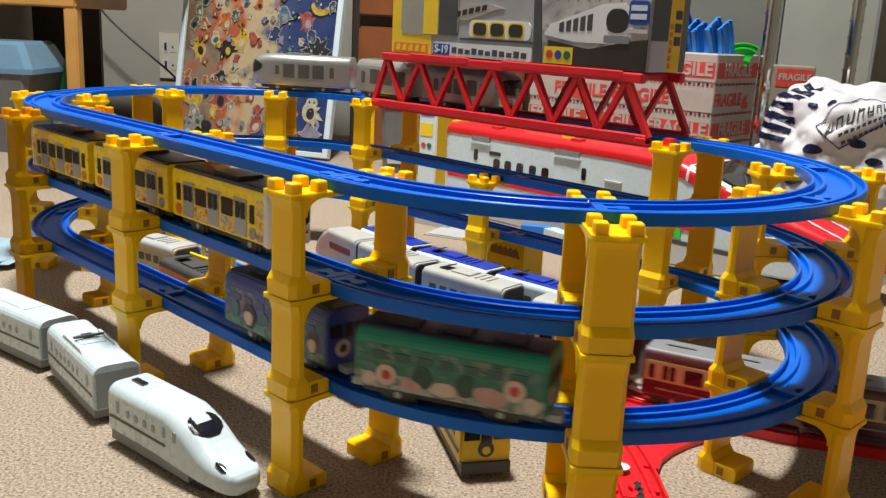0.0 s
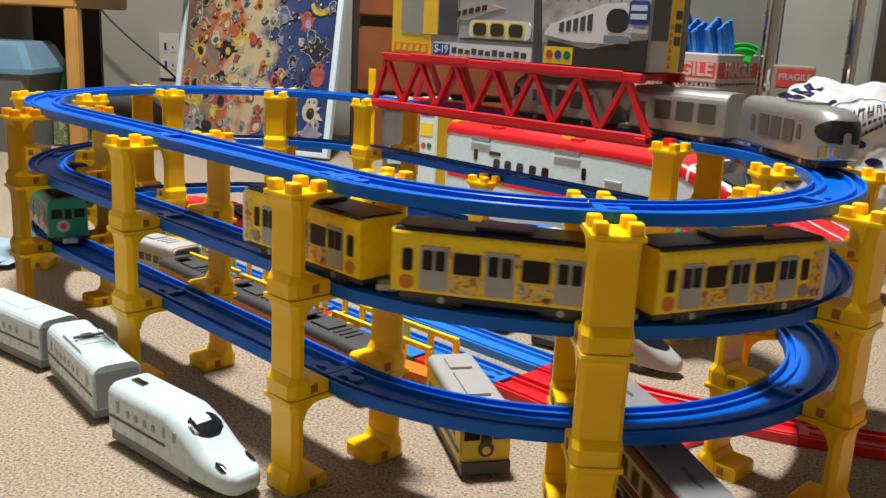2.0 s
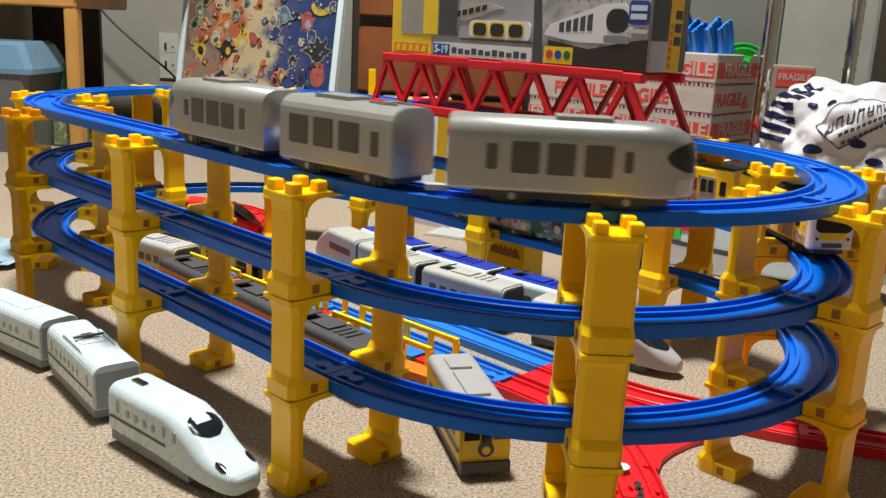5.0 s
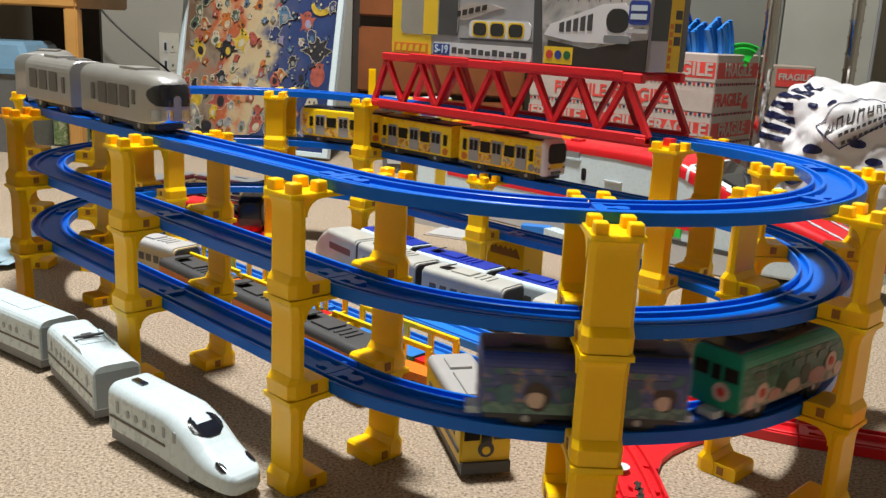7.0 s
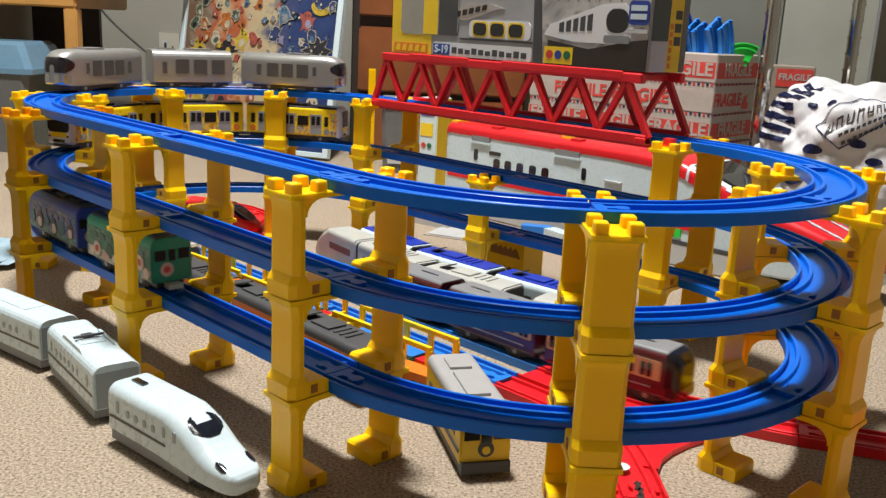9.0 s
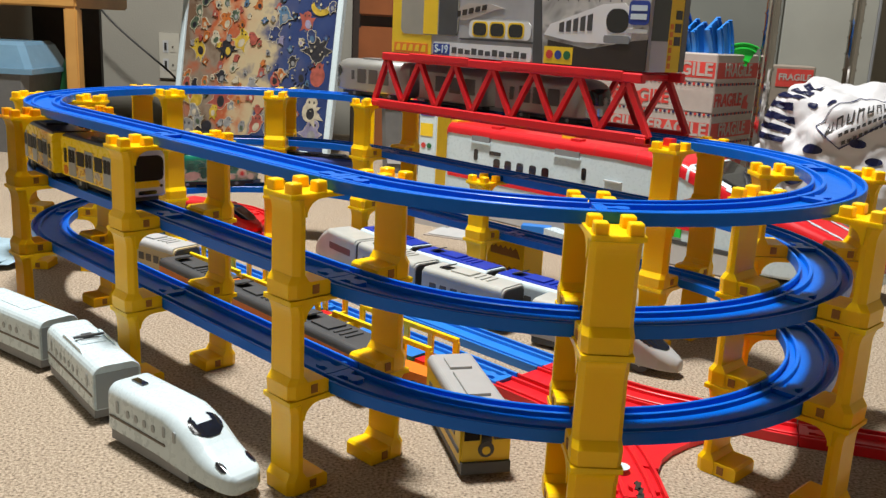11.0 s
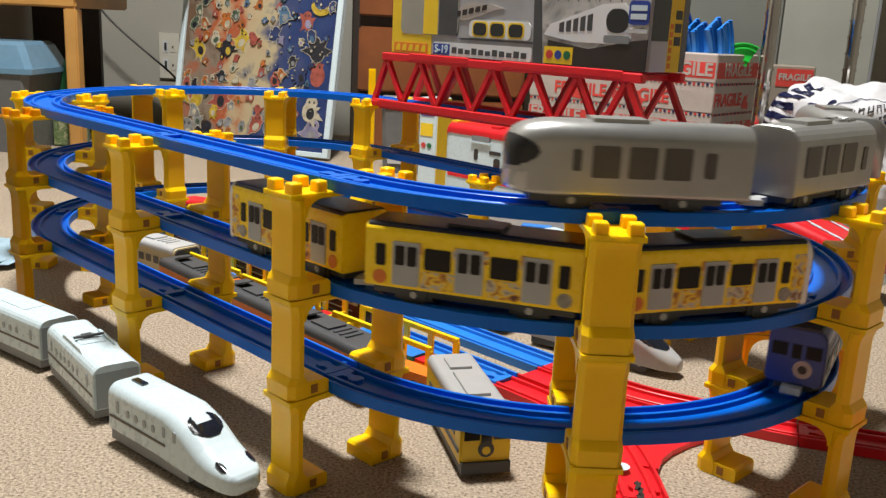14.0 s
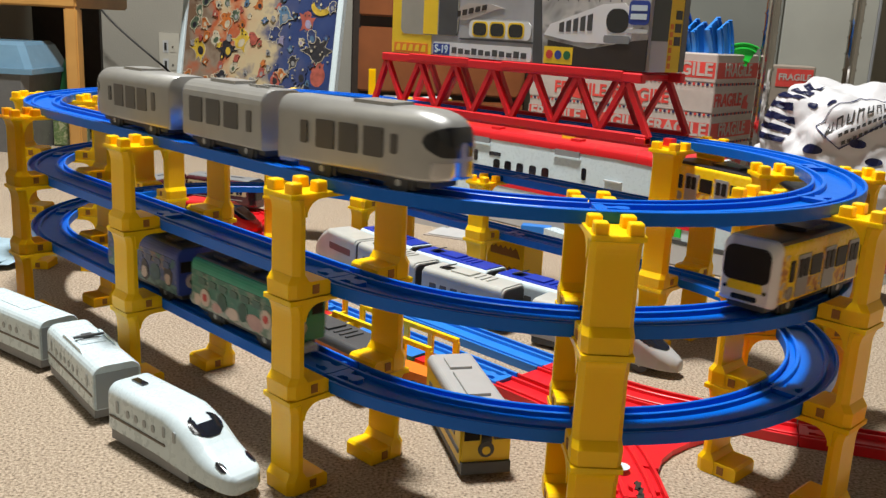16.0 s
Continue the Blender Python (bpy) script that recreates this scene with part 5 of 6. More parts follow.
for x in (-0.287, -0.263, -0.238, -0.212, -0.187):
    bt_panel("window", x, 0.086, x + 0.0135, 0.1015, VISOR, r=0.004)
for x in (-0.331, -0.112):
    bt_panel("door_window", x, 0.0935, x + 0.0085, 0.1115, VISOR)
bt_panel("vent", -0.297, 0.1065, -0.273, 0.1125, VISOR, r=0.001)
for x0, x1 in ((-0.338, -0.295), (-0.165, -0.115)):
    part("latch", bevel(box(x0, -BW - 0.0035, 0.1215, x1, -BW + 0.002, 0.1245), 0.001, 1), WHITE, bt, "pale grey latch lip")
    part("latch_recess", box(x0 + 0.002, -BW - 0.0024, 0.1245, x1 - 0.002, -BW + 0.006, 0.1335), GREY, bt, "grey latch recess")
part("grille", bevel(box(-0.07, -BW - 0.004, 0.0985, -0.04, -BW + 0.001, 0.1005), 0.0005, 1), WGREY, bt)
bt_panel("waist_stripe", -0.390, 0.060, 0.06, 0.066, RED, r=0.001)
bt_panel("red_flash", 0.02, 0.052, 0.11, 0.062, RED, r=0.003)
part("green_plate", box(0.035, -BW - 0.0016, 0.040, 0.062, -BW + 0.002, 0.052), LGREEN, bt, "small green plate")
part("roof_hatch", bevel(box(-0.165, -0.045, 0.146, -0.140, -0.02, 0.1525), 0.002, 1), PYEL, bt, "yellow roof knob")
for x in (-0.30, -0.14):
    part("roof_block", bevel(box(x, -0.056, 0.140, x + 0.018, -0.042, 0.1515), 0.0015, 1), RED, bt)
part("roof_edge", bevel(box(-0.397, -0.05, 0.1455, -0.383, 0.03, 0.1515), 0.001, 1), PYEL, bt, "yellow roof edge")
part("skirt", bevel(box(-0.391, -BW - 0.001, 0.002, 0.14, BW + 0.001, 0.030), 0.003, 1), WGREY, bt, "pale grey lower skirt")
part("dark_gap", box(-0.390, -BW - 0.0014, 0.031, 0.14, BW + 0.0014, 0.036), DGREY, bt, "dark gap")

# ---- clutter on the carpet between the loop and the large train ----
ft = thing("flat_case", "pale grey flat plastic case lying on the carpet", "case", "", pose(-0.335, 0.425, 0, 0, 0, 8))
part("base", bevel(box(-0.075, -0.045, 0.0, 0.055, 0.045, 0.016), 0.002, 2), WGREY, ft)
part("lid", bevel(box(-0.072, -0.042, 0.0162, 0.052, 0.042, 0.020), 0.0015, 2), PCREAM, ft, "paler lid")
ps = thing("paper_sheet", "thick white folded paper on the carpet", "paper", "", pose(-0.225, 0.385, 0, 0, 0, 22))
part("lower_leaf", bevel(box(-0.060, -0.032, 0.0, 0.045, 0.032, 0.0015), 0.0004, 1), PCREAM, ps)
part("upper_leaf", bevel(box(-0.055, -0.028, 0.0018, 0.040, 0.030, 0.0030), 0.0004, 1), WGREY, ps)
og = thing("orange_block", "small orange plastic piece on the carpet", "toy", "", pose(-0.455, 0.565, 0, 0, 0, 6))
part("piece", bevel(box(-0.040, -0.012, 0.0, 0.030, 0.012, 0.016), 0.002, 2), ORANGE, og)
bp_ = thing("blue_piece", "bright blue plastic toy piece on the carpet", "toy", "", pose(-0.165, 0.470, 0, 0, 0, 30))
part("piece", bevel(box(-0.022, -0.010, 0.0, 0.022, 0.010, 0.018), 0.002, 2), BRIGHTBLUE, bp_)
wp_ = thing("white_piece", "white plastic toy piece on the carpet", "toy", "", pose(-0.115, 0.462, 0, 0, 0, -12))
part("piece", bevel(box(-0.024, -0.010, 0.0, 0.020, 0.012, 0.020), 0.003, 2), WHITE, wp_)

# ---- the room's furniture, along the far walls ----
po = thing("framed_poster", "large colourful picture in a slim white frame leaning back", "picture", "", room(-0.268, 2.0, 0.004, -20) @ pose(0, 0, 0, -11, 0, 0))
PWID, PHEI = 0.405, 0.58
PBASE = bpy.data.materials.new("poster_print")
PBASE.use_nodes = True
nt_ = PBASE.node_tree
tc_ = nt_.nodes.new("ShaderNodeTexCoord")
sx_ = nt_.nodes.new("ShaderNodeSeparateXYZ")
nt_.links.new(tc_.outputs["Object"], sx_.inputs[0])
nz_ = nt_.nodes.new("ShaderNodeTexNoise")
nz_.inputs["Scale"].default_value, nz_.inputs["Detail"].default_value = 14, 6
nt_.links.new(tc_.outputs["Object"], nz_.inputs["Vector"])
mr_ = nt_.nodes.new("ShaderNodeMapRange")
mr_.inputs["From Min"].default_value, mr_.inputs["From Max"].default_value = -PWID, 0
nt_.links.new(sx_.outputs[0], mr_.inputs["Value"])
ad_ = nt_.nodes.new("ShaderNodeMath")
ad_.operation = "MULTIPLY_ADD"
ad_.inputs[1].default_value, ad_.inputs[2].default_value = 1.0, -0.50
nt_.links.new(nz_.outputs["Fac"], ad_.inputs[0])
a2_ = nt_.nodes.new("ShaderNodeMath")
nt_.links.new(ad_.outputs[0], a2_.inputs[0])
nt_.links.new(mr_.outputs[0], a2_.inputs[1])
rp_ = nt_.nodes.new("ShaderNodeValToRGB")
el_ = rp_.color_ramp.elements
el_[0].position, el_[0].color = 0.0, (0.13, 0.08, 0.05, 1)
el_[1].position, el_[1].color = 0.95, (0.015, 0.03, 0.11, 1)
for ps_, cl_ in ((0.12, (0.2, 0.16, 0.12)), (0.27, (0.34, 0.08, 0.03)), (0.4, (0.4, 0.3, 0.18)), (0.50, (0.40, 0.33, 0.2)), (0.62, (0.05, 0.06, 0.13)), (0.8, (0.02, 0.04, 0.13))):
    e_2 = el_.new(ps_)
    e_2.color = (*cl_, 1)
nt_.links.new(a2_.outputs[0], rp_.inputs[0])
nt_.links.new(rp_.outputs[0], nt_.nodes["Principled BSDF"].inputs["Base Color"])
nt_.nodes["Principled BSDF"].inputs["Roughness"].default_value = 0.25
part("print", box(-PWID, -0.002, 0.0, 0.0, 0.004, PHEI), PBASE, po, "dense warm and blue picture print")
for nm, x0, z0, x1, z1 in (("frame_side", -PWID - 0.008, 0, -PWID + 0.004, PHEI), ("frame_side", -0.010, 0, 0.004, PHEI), ("frame_bottom", -PWID + 0.004, 0, -0.010, 0.012), ("frame_top", -PWID + 0.004, PHEI - 0.012, -0.010, PHEI)):
    part(nm, box(x0, -0.009, z0, x1, 0.009, z1, 0.0015, 1), WHITE, po, "slim white frame")
rnd = random.Random(5)
patch_m = [material("patch_" + n, tuple(0.62 * v for v in c), 0.3, var=0.3, scale=90) for n, c in (("orange", (0.55, 0.17, 0.04)), ("cream", (0.62, 0.56, 0.42)), ("yellow", (0.65, 0.45, 0.05)), ("black", (0.03, 0.03, 0.04)), ("grey", (0.33, 0.33, 0.33)), ("sky", (0.09, 0.19, 0.32)), ("navy", (0.04, 0.06, 0.17)), ("rose", (0.45, 0.11, 0.08)), ("green", (0.10, 0.14, 0.09)), ("lilac", (0.33, 0.3, 0.45)))]
warm, cool = (0, 0, 0, 2, 3, 4, 7, 7, 8, 1), (3, 4, 5, 5, 6, 7, 9, 1, 6)
layers = {}
used = []
lift = 0.0021


def oval(cx_, cz_, a, b_, tilt, n=16):
    ct, sn = math.cos(tilt), math.sin(tilt)
    out = []
    for j in range(n):
        q = 2 * math.pi * j / n
        u, v = a * math.cos(q), b_ * math.sin(q)
        out.append((min(-0.011, max(-PWID + 0.005, cx_ + u * ct - v * sn)), min(PHEI - 0.013, max(0.013, cz_ + u * sn + v * ct))))
    return out


def put(shape, k):
    """One printed patch a hair above the last."""
    global lift
    lift += 0.0000025
    prism(shape, -0.001, -lift, "y", layers.setdefault(k, B()))


def wedge(cx_, cz_, a, r0, r1, w):
    """A pointed lobe standing out from a centre in direction a."""
    ca, sa = math.cos(a), math.sin(a)
    pts = [(cx_ + r0 * ca - w * sa, cz_ + r0 * sa + w * ca), (cx_ + r0 * ca + w * sa, cz_ + r0 * sa - w * ca), (cx_ + r1 * ca, cz_ + r1 * sa)]
    return [(min(-0.011, max(-PWID + 0.005, u)), min(PHEI - 0.013, max(0.013, v))) for u, v in pts]


for i in range(420):
    x, z = -rnd.uniform(0.02, PWID - 0.014), rnd.uniform(0.02, PHEI - 0.03)
    r = rnd.choice((0.008, 0.010, 0.013, 0.017, 0.022)) * (1.25 if i < 60 else 0.85)
    if any((x - a) ** 2 + (z - b_) ** 2 < (0.80 * (r + c)) ** 2 for a, b_, c in used):
        continue
    used.append((x, z, r))
    cool_ = x > -0.19 + 0.35 * (z - 0.25) * -1 + rnd.uniform(-0.05, 0.05)
    k = rnd.choice(cool if cool_ else warm)
    k2 = rnd.choice((k, 1, 3, 4, 8, 2) if not cool_ else (k, 5, 6, 9, 4, 3))
    spikes = [(rnd.uniform(0, 6.3), rnd.uniform(1.2, 1.9), rnd.uniform(0.25, 0.5)) for _ in range(rnd.randint(2, 6))]
    tilt = rnd.uniform(-0.6, 0.6)
    hx, hz = x + rnd.uniform(-0.4, 0.4) * r, z + 0.75 * r
    if r > 0.009 and rnd.random() < 0.7:
        o_ = 0.0013
        put(oval(x, z, 0.66 * r + o_, 0.85 * r + o_, tilt), 1)
        put(oval(hx, hz, 0.52 * r + o_, 0.46 * r + o_, tilt), 1)
        for a, l_, w_ in spikes:
            put(wedge(x, z, a, 0.3 * r, l_ * r * 0.8 + 2 * o_, w_ * r + o_), 1)
    for a, l_, w_ in spikes:
        put(wedge(x, z, a, 0.3 * r, l_ * r * 0.8, w_ * r), k)
    put(oval(x, z, 0.66 * r, 0.85 * r, tilt), k)
    put(oval(x + 0.1 * r, z - 0.15 * r, 0.36 * r, 0.5 * r, tilt), k2)
    put(oval(hx, hz, 0.52 * r, 0.46 * r, tilt), k)
    for e in (-0.22, 0.22):
        put(oval(hx + e * r, hz + 0.02 * r, 0.09 * r, 0.12 * r, 0, 8), 3)
for i in range(70):
    x, z, r = -rnd.uniform(0.015, 0.17), rnd.uniform(0.10, PHEI - 0.03), rnd.uniform(0.0008, 0.0022)
    put(oval(x, z, r, 1.5 * r, 0, 8), 1)
for k, bm_ in layers.items():
    tagged(part("printed_pattern", bm_, patch_m[k], po), kind="stuff")
ms = part("moon", prism([(-0.050 + 0.026 * math.cos(a), 0.337 + 0.024 * math.sin(a)) for a in [radians(180 + 15 * i) for i in range(13)]] + [(-0.050 + 0.019 * math.cos(a), 0.343 + 0.016 * math.sin(a)) for a in [radians(360 - 15 * i) for i in range(13)]], -0.001, -0.0052, "y"), patch_m[2], po, "yellow crescent")

cab = thing("wooden_cabinet", "brown wooden drawer cabinet with dark gaps", "cabinet", "", room(0.05, 2.08))
part("carcass", box(-0.28, 0.02, 0.0, 0.12, 0.42, 0.80, 0.003, 1), DARK, cab, "dark wooden carcass")
for z0, z1 in ((0.012, 0.140), (0.152, 0.295), (0.318, 0.470), (0.482, 0.640), (0.652, 0.79)):
    part("drawer_front", box(-0.262, 0.0, z0, 0.115, 0.022, z1, 0.004, 2), BROWN, cab, "brown wooden drawer front")

dk = thing("desk", "light orange wooden desk over a dark recess", "desk", "", room(-0.82, 2.0))
part("leg", box(-0.014, -0.016, 0.0, 0.014, 0.016, 0.303, 0.003, 2), WOODY, dk, "square wooden leg")
part("apron", box(-0.215, -0.016, 0.303, 0.014, 0.30, 0.345, 0.004, 2), WOODY, dk, "wooden top rail")
part("shelf_top", box(-0.215, -0.03, 0.3452, 0.20, 0.30, 0.36, 0.003, 1), DARK, dk, "dark top board")
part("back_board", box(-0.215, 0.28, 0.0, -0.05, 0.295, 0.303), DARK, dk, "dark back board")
ts = part("dark_tray", bevel(box(-0.0, -0.02, 0.0, 0.17, 0.16, 0.02), 0.003, 1), DGREY)
ts.matrix_world = room(-0.805, 1.99, 0.3605)
tagged(ts, "dark flat tray on the desk edge", "tray")
bn = thing("storage_bin", "lidded translucent blue and grey plastic storage bin", "storage bin", "", room(-0.965, 1.9))
part("tub", loft([octa(0.075, 0.10, 0.012, 0.0, 0, 0.1), octa(0.088, 0.11, 0.012, 0.165, 0, 0.1)]), SMOKE, bn, "smoky grey tub")
part("rim", bevel(box(-0.098, -0.015, 0.165, 0.102, 0.215, 0.176), 0.003, 2), LBLUE, bn, "pale blue rim")
part("lid", loft([octa(0.092, 0.10, 0.012, 0.176, 0, 0.1), octa(0.072, 0.085, 0.012, 0.222, 0, 0.1), octa(0.064, 0.075, 0.012, 0.230, 0, 0.1)]), LBLUE, bn, "domed pale blue lid")
gb = part("green_bag", loft([octa(0.020, 0.010, 0.004, 0.0), octa(0.022, 0.012, 0.004, 0.10), octa(0.014, 0.008, 0.003, 0.17), octa(0.004, 0.003, 0.001, 0.20)]), BOTTLE)
gb.matrix_world = room(-0.855, 2.05)
tagged(gb, "dark green crumpled plastic pouch under the desk", "pouch")
ot = thing("wall_outlet", "cream double wall socket plate with toggles", "wall socket", "", room(-0.765, D1 - 0.001, 0.19))
part("plate", bevel(box(-0.027, -0.006, -0.060, 0.027, 0.0, 0.060), 0.002, 2), OUTL, ot)
for z in (-0.024, 0.024):
    part("socket_panel", box(-0.017, -0.0072, z - 0.016, -0.002, -0.0055, z + 0.016), WGREY, ot)
    part("slot", bevel(box(-0.0125, -0.0085, z - 0.010, -0.0065, -0.007, z + 0.010), 0.001, 1), CABLE, ot, "dark slot")
    part("socket_panel", box(0.003, -0.0072, z - 0.014, 0.017, -0.0055, z + 0.014), OUTL, ot)
    part("toggle", cyl(0.002, 0.003, 10, m=Matrix.Translation((0.010, -0.008, z)) @ pose(0, 0, 0, 90, 0, 0)), CABLE, ot)


PANEL = material("grey_green_board", (0.17, 0.178, 0.16), 0.5, var=0.15, scale=5)
PANELP = material("pale_wall_stand_in", (0.32, 0.325, 0.29), 0.5, var=0.1, scale=5)


def tube(name, pts, r, mat, label, category):
    cu = bpy.data.curves.new(name, "CURVE")
    cu.dimensions, cu.bevel_depth, cu.bevel_resolution = "3D", r, 3
    sp = cu.splines.new("NURBS")
    sp.points.add(len(pts) - 1)
    for q, c in zip(sp.points, pts):
        q.co = (*c, 1)
    sp.use_endpoint_u, sp.order_u = True, 3
    cu.materials.append(mat)
    return tagged(new(name, cu), label, category)


cb = tube("power_cable", [(-0.03, 0, 0.40), (0.01, 0, 0.315), (0.06, 0, 0.262), (0.13, 0, 0.205), (0.20, 0, 0.150), (0.218, 0, 0.128), (0.214, 0, 0.100), (0.205, 0, 0.0)], 0.0028, CABLE, "thin black cable drooping along the wall", "cable")
cb.matrix_world = room(-0.94, 2.42)

# chrome wire rack and what stands by it
pn = thing("backing_board", "dull grey-green board standing behind the wire rack", "board", "", room(0.62, 1.98, 0, -4))
part("sheet", box(-0.274, 0.002, 0.004, 0.070, 0.016, 1.096, 0.001, 1), PANEL, pn, "dull grey-green leaf")
# paler leaf added in place of the lighter wall between the posts
part("sheet", box(0.074, 0.003, 0.004, 0.264, 0.016, 1.096, 0.001, 1), PANELP, pn, "paler grey leaf added for the lighter wall")
for x in (-0.28, 0.264):
    part("edge_strip", box(x, 0.0, 0.0, x + 0.0055, 0.02, 1.1, 0.001, 1), GREY, pn, "grey edge strip")
rk = thing("wire_rack", "chrome wire shelving rack with round grooved posts", "shelf rack", "", room(0.525, 1.55))
for x, y in ((0.0, 0.0), (0.225, 0.2), (0.90, 0.0), (0.90, 0.2)):
    part("post", cyl(0.0115, 1.6, 20, m=Matrix.Translation((x, y, 0.8))), CHROME, rk, "grooved chrome post")
    for i in range(24):
        part("groove_ring", cyl(0.0132, 0.0036, 20, m=Matrix.Translation((x, y, 0.05 + 0.03 * i))), CHROME, rk)
for z in (0.62, 1.2):
    part("shelf_frame", box(-0.01, -0.01, z, 0.91, 0.0, z + 0.02), CHROME, rk)


def carton(name, label, m, x, y, z, mat):
    t = thing(name, label, "box", "", m)
    part("carton", box(-x / 2, 0, 0, x / 2, y, z, 0.002, 1), mat, t)
    return t


fb = carton("fragile_carton", "white carton wrapped in red FRAGILE tape", room(0.435 - 0.185 * math.cos(radians(40)), 1.52 + 0.185 * math.sin(radians(40)), 0, -40), 0.37, 0.17, 0.281, PCREAM)


def tape_face(t, m, wd, text_dx):
    """Rows of tape with red letters on one face; m: the face's lower left corner, x along it, y up."""
    for i, z in enumerate((0.235, 0.185, 0.135, 0.085)):
        bx = part("tape_band", box(0.0, z, 0.0, wd, z + 0.034, 0.0006), PCREAM, t)
        bx.matrix_world = m
        if i % 2 == 0:
            rd = part("red_band", box(0.002, z + 0.006, 0.0, wd - 0.002, z + 0.032, 0.0010), PRED, t, "red tape band")
            rd.matrix_world = m
        for j in range(int(wd / 0.008)):
            q = part("tape_mark", box(0.003 + 0.008 * j, z - 0.006, 0.0, 0.007 + 0.008 * j, z - 0.002, 0.0008), PRED if (j + i) % 2 else BNAVY, t)
            q.matrix_world = m
        k = max(1, round(wd / 0.125))
        for j in range(k):
            x = wd * (j + 0.5) / k + text_dx * (i % 2)
            if x < wd - 0.055 or k == 1:
                writing(t, "FRAGILE", m @ Matrix.Translation((x, z + 0.019, 0.0014)), 0.030, PCREAM if i % 2 == 0 else PRED, 0.0008)
        if i % 2:
            for j in range(k):
                hx = wd * (j + 0.5) / k + 0.045
                if hx < wd - 0.02:
                    q = part("tape_sign", prism([(hx - 0.014, z + 0.004), (hx + 0.010, z + 0.002), (hx + 0.014, z + 0.012), (hx + 0.004, z + 0.016), (hx + 0.008, z + 0.028), (hx - 0.006, z + 0.024), (hx - 0.012, z + 0.014)], 0.0, 0.0012, "z"), PRED, t, "red warning sign")
                    q.matrix_world = m


fm = fb.matrix_world.copy()
tape_face(fb, fm @ Matrix.Translation((-0.185, -0.0004, 0)) @ pose(0, 0, 0, 90, 0, 0), 0.37, 0.05)
tape_face(fb, fm @ Matrix.Translation((0.1854, 0.0, 0)) @ pose(0, 0, 0, 90, 0, 90), 0.17, -0.03)
rnd = random.Random(21)
for i in range(11):
    tall = i < 6
    rr = 0.135 + rnd.uniform(-0.01, 0.015)
    top = radians((46 if tall else 33) + rnd.uniform(-3, 3))
    q = make_rail("curved_rail", curved_frames(0.0, top, 10, rr), BRIGHTBLUE, "bright blue curved toy rail standing in a carton", "rails kept in the carton", False)
    q.matrix_world = fm @ Matrix.Translation((0.045 + 0.0125 * i, 0.055 + rnd.uniform(0, 0.02), 0.252)) @ pose(0, 0, 0, 90, rnd.uniform(-4, 4), 84 + rnd.uniform(-8, 8)) @ Matrix.Translation((-rr, 0, 0))
q = make_rail("green_rail", curved_frames(radians(60), radians(120), 10, 0.034), LGREEN, "bright green curved toy rail standing in a carton", "rails kept in the carton", False)
q.matrix_world = fm @ Matrix.Translation((0.185, 0.10, 0.248)) @ pose(0, 0, 0, 90, 0, 40)
fb2 = carton("fragile_carton", "small carton with red tape behind the rack", room(0.655, 1.78, 0, 0), 0.09, 0.07, 0.262, CARD)
part("red_band", box(-0.030, -0.0012, 0.222, 0.040, 0.0, 0.256), PRED, fb2, "red tape band")
writing(fb2, "FRAGILE", fb2.matrix_world @ Matrix.Translation((0.005, -0.0018, 0.240)) @ pose(0, 0, 0, 90, 0, 0), 0.017, PCREAM, 0.0004)
sb = carton("toy_box", "small white and yellow toy carton standing upright", room(-0.040, 1.72, 0, -32), 0.040, 0.05, 0.172, WHITE)
part("yellow_side", box(0.0196, 0.002, 0.002, 0.0206, 0.048, 0.170), PYEL, sb, "yellow printed side")
part("logo", box(-0.016, -0.0012, 0.138, 0.014, 0.0, 0.160), PBLUE, sb, "navy maker's mark")
part("logo_bar", box(-0.012, -0.0018, 0.145, 0.010, -0.0005, 0.153), WHITE, sb)
part("picture", bevel(box(-0.016, -0.0012, 0.100, 0.012, 0.0, 0.124), 0.0005, 1), PYEL, sb, "yellow vehicle picture")
for x in (-0.008, 0.005):
    part("icon", cyl(0.005, 0.002, 16, m=Matrix.Translation((x, -0.0005, 0.082)) @ pose(0, 0, 0, 90, 0, 0)), BOTTLE if x > 0 else PRED, sb)
cc = thing("clear_container", "smoky clear plastic container beside the cabinet", "container", "", room(-0.085, 1.93))
part("tub", loft([octa(0.050, 0.05, 0.008, 0.0), octa(0.056, 0.055, 0.008, 0.14)]), SMOKE, cc)
part("lid", bevel(box(-0.060, -0.060, 0.140, 0.060, 0.060, 0.152), 0.003, 2), GREY, cc, "grey lid")
part("paper_label", box(-0.040, -0.0545, 0.02, -0.005, -0.053, 0.055), WGREY, cc)
wr = thing("clear_wrap", "crumpled clear plastic wrap on the carpet", "plastic wrap", "", room(0.40, 1.42))
rnd = random.Random(9)
WRAP = material("dark_clear_wrap", (0.12, 0.11, 0.10), 0.08, var=0.4, scale=20, coat=1.0)


def crush(d, seed, amp):
    """How far a crumpled skin stands out in direction d."""
    n = noise.noise(d * 2.1 + Vector((seed, 0, 0))) + 0.5 * noise.noise(d * 5.3 + Vector((0, seed, 0)))
    r1 = abs(noise.noise(d * 3.4 + Vector((0, 0, seed))))
    r2 = abs(noise.noise(d * 7.0 + Vector((seed, seed, 0))))
    return 1 + amp * n - amp * 0.9 * (0.3 - min(0.3, r1)) - amp * 0.45 * (0.25 - min(0.25, r2))


def crumpled(sx, sy, sz, seed, amp, cuts=4):
    bm = B()
    bmesh.ops.create_icosphere(bm, subdivisions=cuts, radius=1)
    for v in bm.verts:
        c = v.co * crush(Vector(v.co), seed, amp)
        v.co = Vector((c.x * sx, c.y * sy, max(-0.98 * sz, c.z * sz)))
    return bm


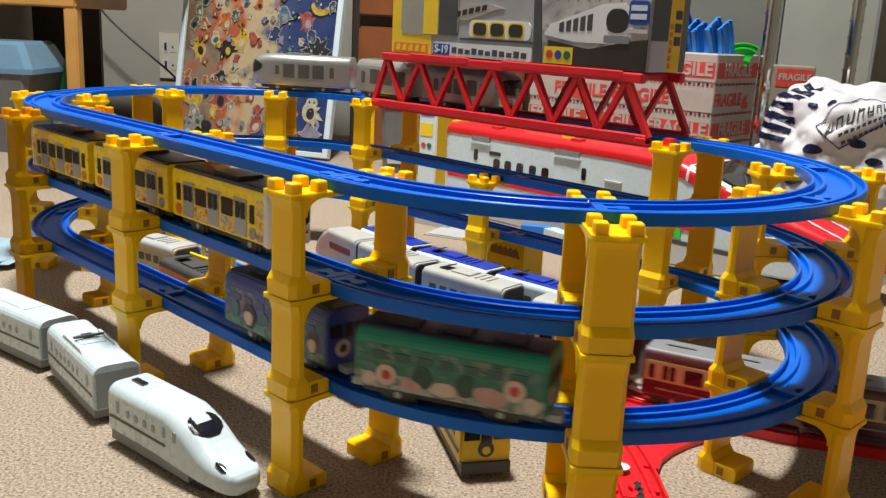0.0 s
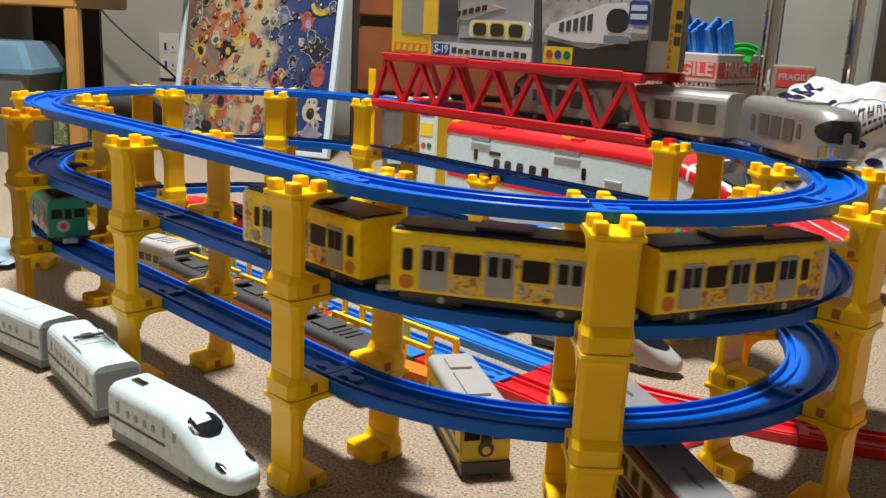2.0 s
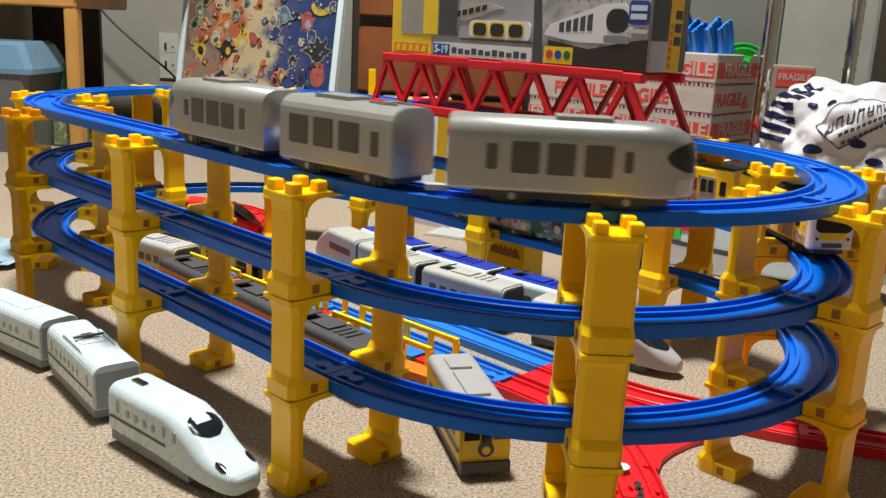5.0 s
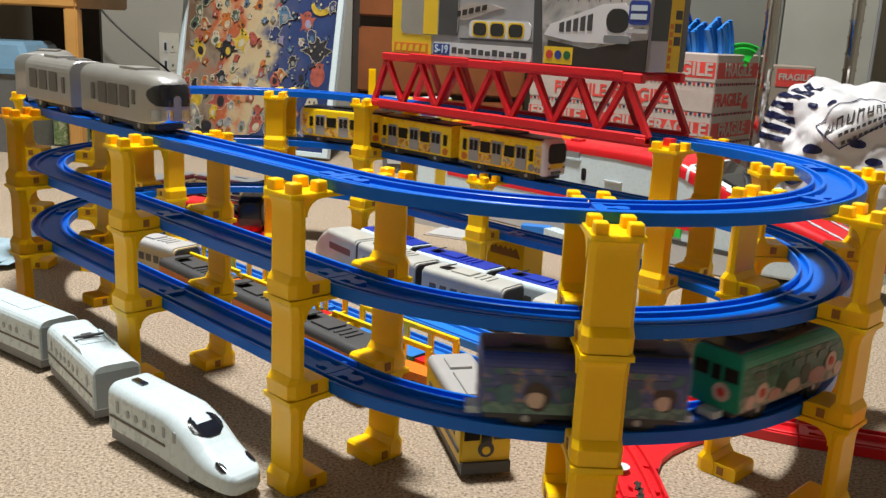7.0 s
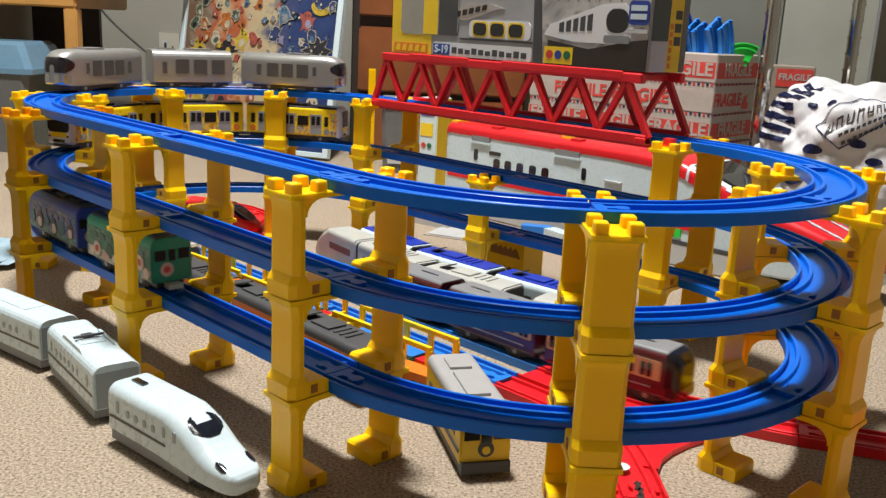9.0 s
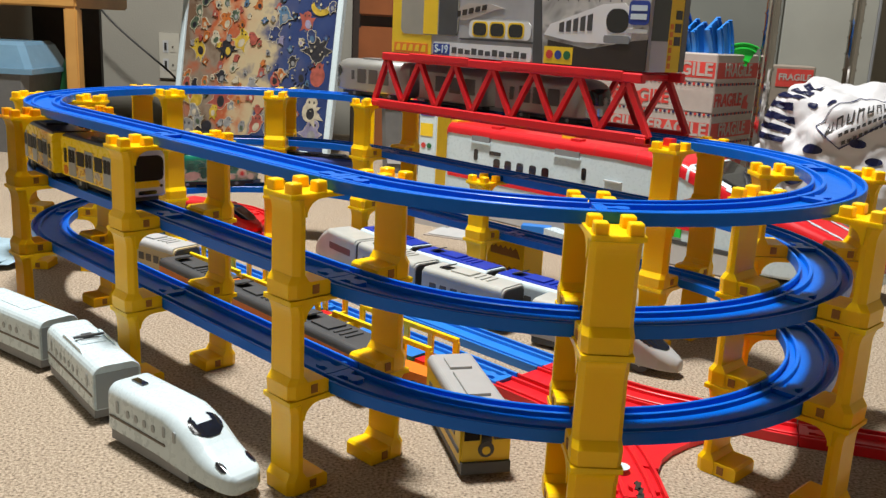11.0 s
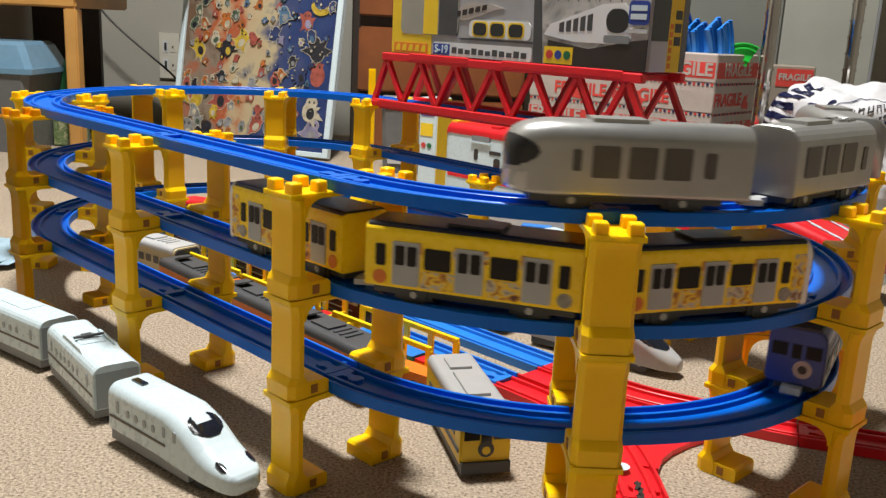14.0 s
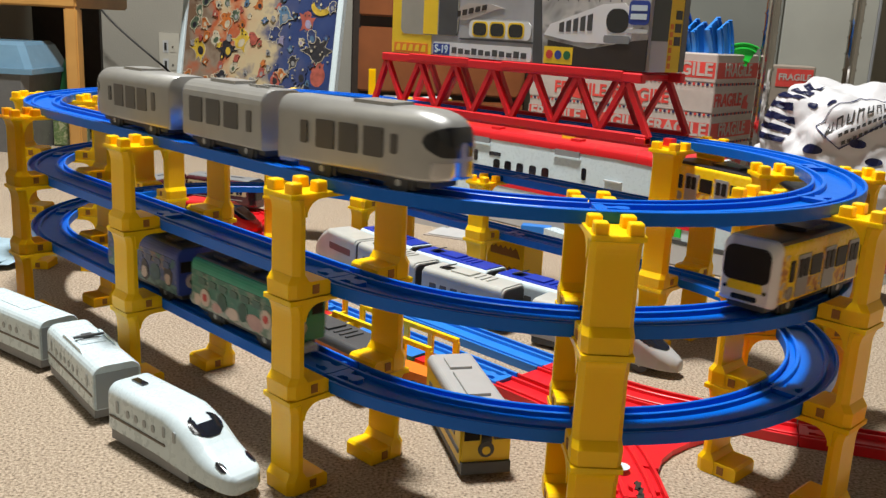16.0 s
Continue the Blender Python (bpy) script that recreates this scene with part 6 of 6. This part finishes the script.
part("wrap", crumpled(0.075, 0.06, 0.045, 3.0, 0.5), WRAP, wr).location.z = 0.045

bag = thing("shopping_bag", "crumpled white plastic shopping bag with navy print", "plastic bag", "", room(0.652, 1.42))
BAGX, BAGY, BAGZ = 0.150, 0.105, 0.127


def bag_skin(d):
    """The bag's outline in direction d: a slumped box with folds."""
    k = (abs(d.x) ** 3.4 + abs(d.y) ** 2.6 + abs(d.z) ** 3.2) ** (-1 / 3.1)
    q = d * k * crush(d, 7.3, 0.13)
    return Vector((q.x * BAGX, q.y * BAGY, max(-0.97, q.z - 0.16 * max(0.0, q.x) ** 2) * BAGZ + 0.124))


bm_ = B()
bmesh.ops.create_icosphere(bm_, subdivisions=6, radius=1)
for v in bm_.verts:
    v.co = bag_skin(v.co.normalized())
part("bag_body", bm_, BAGW, bag, smooth=True)


def on_bag(u, v, lift=0.002):
    """A point on the bag's front by two angles in degrees."""
    d = Vector((math.sin(radians(u)) * math.cos(radians(v)), -math.cos(radians(u)) * math.cos(radians(v)), math.sin(radians(v))))
    return bag_skin(d) + d * lift


def bag_patch(name, u0, v0, u1, v1, mat, nu=8, nv=3, round_=False, lift=0.0022, shear=0.0):
    bm = B()
    g = []
    for j in range(nv + 1):
        row = []
        for i in range(nu + 1):
            a, b_ = i / nu, j / nv
            if round_:
                x, y = 2 * a - 1, 2 * b_ - 1
                x, y = x * math.sqrt(1 - y * y / 2), y * math.sqrt(1 - x * x / 2)
                a, b_ = (x + 1) / 2, (y + 1) / 2
            row.append(bm.verts.new(on_bag(u0 + (u1 - u0) * a, v0 + (v1 - v0) * b_ + shear * a, lift)))
        g.append(row)
    for j in range(nv):
        for i in range(nu):
            bm.faces.new((g[j][i], g[j][i + 1], g[j + 1][i + 1], g[j + 1][i]))
    ex = bmesh.ops.extrude_face_region(bm, geom=bm.faces[:])
    return part(name, bm, mat, bag)


for i in range(7):
    bag_patch("navy_stripe", -112, 14 + 6.4 * i, -66 - 2 * (i % 2), 17.6 + 6.4 * i, BNAVY, 12, 2)
for u, v, s_ in ((-58, 40, 3.5), (-42, 40, 3.5), (-44, 12, 5), (-22, 18, 4.5), (-12, 8, 5), (-52, -6, 6), (-30, -10, 6), (-70, 4, 5)):
    bag_patch("navy_dot", u - s_, v - s_ * 0.55, u + s_, v + s_ * 0.55, BNAVY, 8, 8, True)


def bag_line(name, a, b_, wd, mat, n=18):
    """A thin printed line over the bag between two places given by angles."""
    bm = B()
    g = []
    for i in range(n + 1):
        k = i / n
        u, v = a[0] + (b_[0] - a[0]) * k, a[1] + (b_[1] - a[1]) * k
        g.append([bm.verts.new(on_bag(u, v + q * wd, l_)) for q, l_ in ((-1, 0.0012), (1, 0.0012), (1, 0.0024), (-1, 0.0024))])
    for p, q in zip(g[:-1], g[1:]):
        for j in range(4):
            bm.faces.new((p[j], p[(j + 1) % 4], q[(j + 1) % 4], q[j]))
    return part(name, bm, mat, bag)


for a, b_ in (((-45, 25), (-27, 50)), ((-31, 14), (-8, 33)), ((-45, 25), (-31, 14)), ((-27, 50), (-4, 52))):
    bag_line("thin_line", a, b_, 0.35, BNAVY)
# the shop's mark as a row of plain strokes along the bag's front, with two lines too small to read under it
for i in range(7):
    u, v = -37.0 + 4.7 * i, 24.5 + 3.1 * i
    for du in (-1.5, 0.9):
        bag_line("mark_stroke", (u + du, v + 0.65 * du), (u + du + 0.6, v + 0.65 * du + 0.4), 2.4 if (i + (du > 0)) % 3 else 3.3, DGREY, 2)
    bag_line("mark_stroke", (u - 1.5, v + (2.0 if i % 2 else -2.0) - 1.0), (u + 1.5, v + (2.0 if i % 2 else -2.0) + 1.0), 0.45, DGREY, 3)
for k in range(2):
    for i in range(9):
        u, v = -31.5 + 2.6 * i + 1.5 * k, 20.5 + 1.75 * i - 3.4 * k
        bag_line("small_print", (u, v), (u + 1.7, v + 1.1), 0.8, DGREY, 3)
cl = thing("blue_cloth", "folded pale blue cloth on the carpet", "cloth", "", room(-0.60, 1.06))
part("fold", crumpled(0.095, 0.075, 0.010, 2.0, 0.15), CLOTH, cl).location.z = 0.010
pp = carton("picture_book", "greenish patterned booklet leaning under the desk", room(-0.845, 2.02, 0), 0.08, 0.01, 0.06, patch_m[8])
part("pattern", box(-0.038, -0.001, 0.004, 0.038, 0.0, 0.056), mottled("leaf_print", [(0.3, 0.3, 0.22), (0.1, 0.16, 0.05), (0.42, 0.4, 0.25)], 70), pp)


motions()
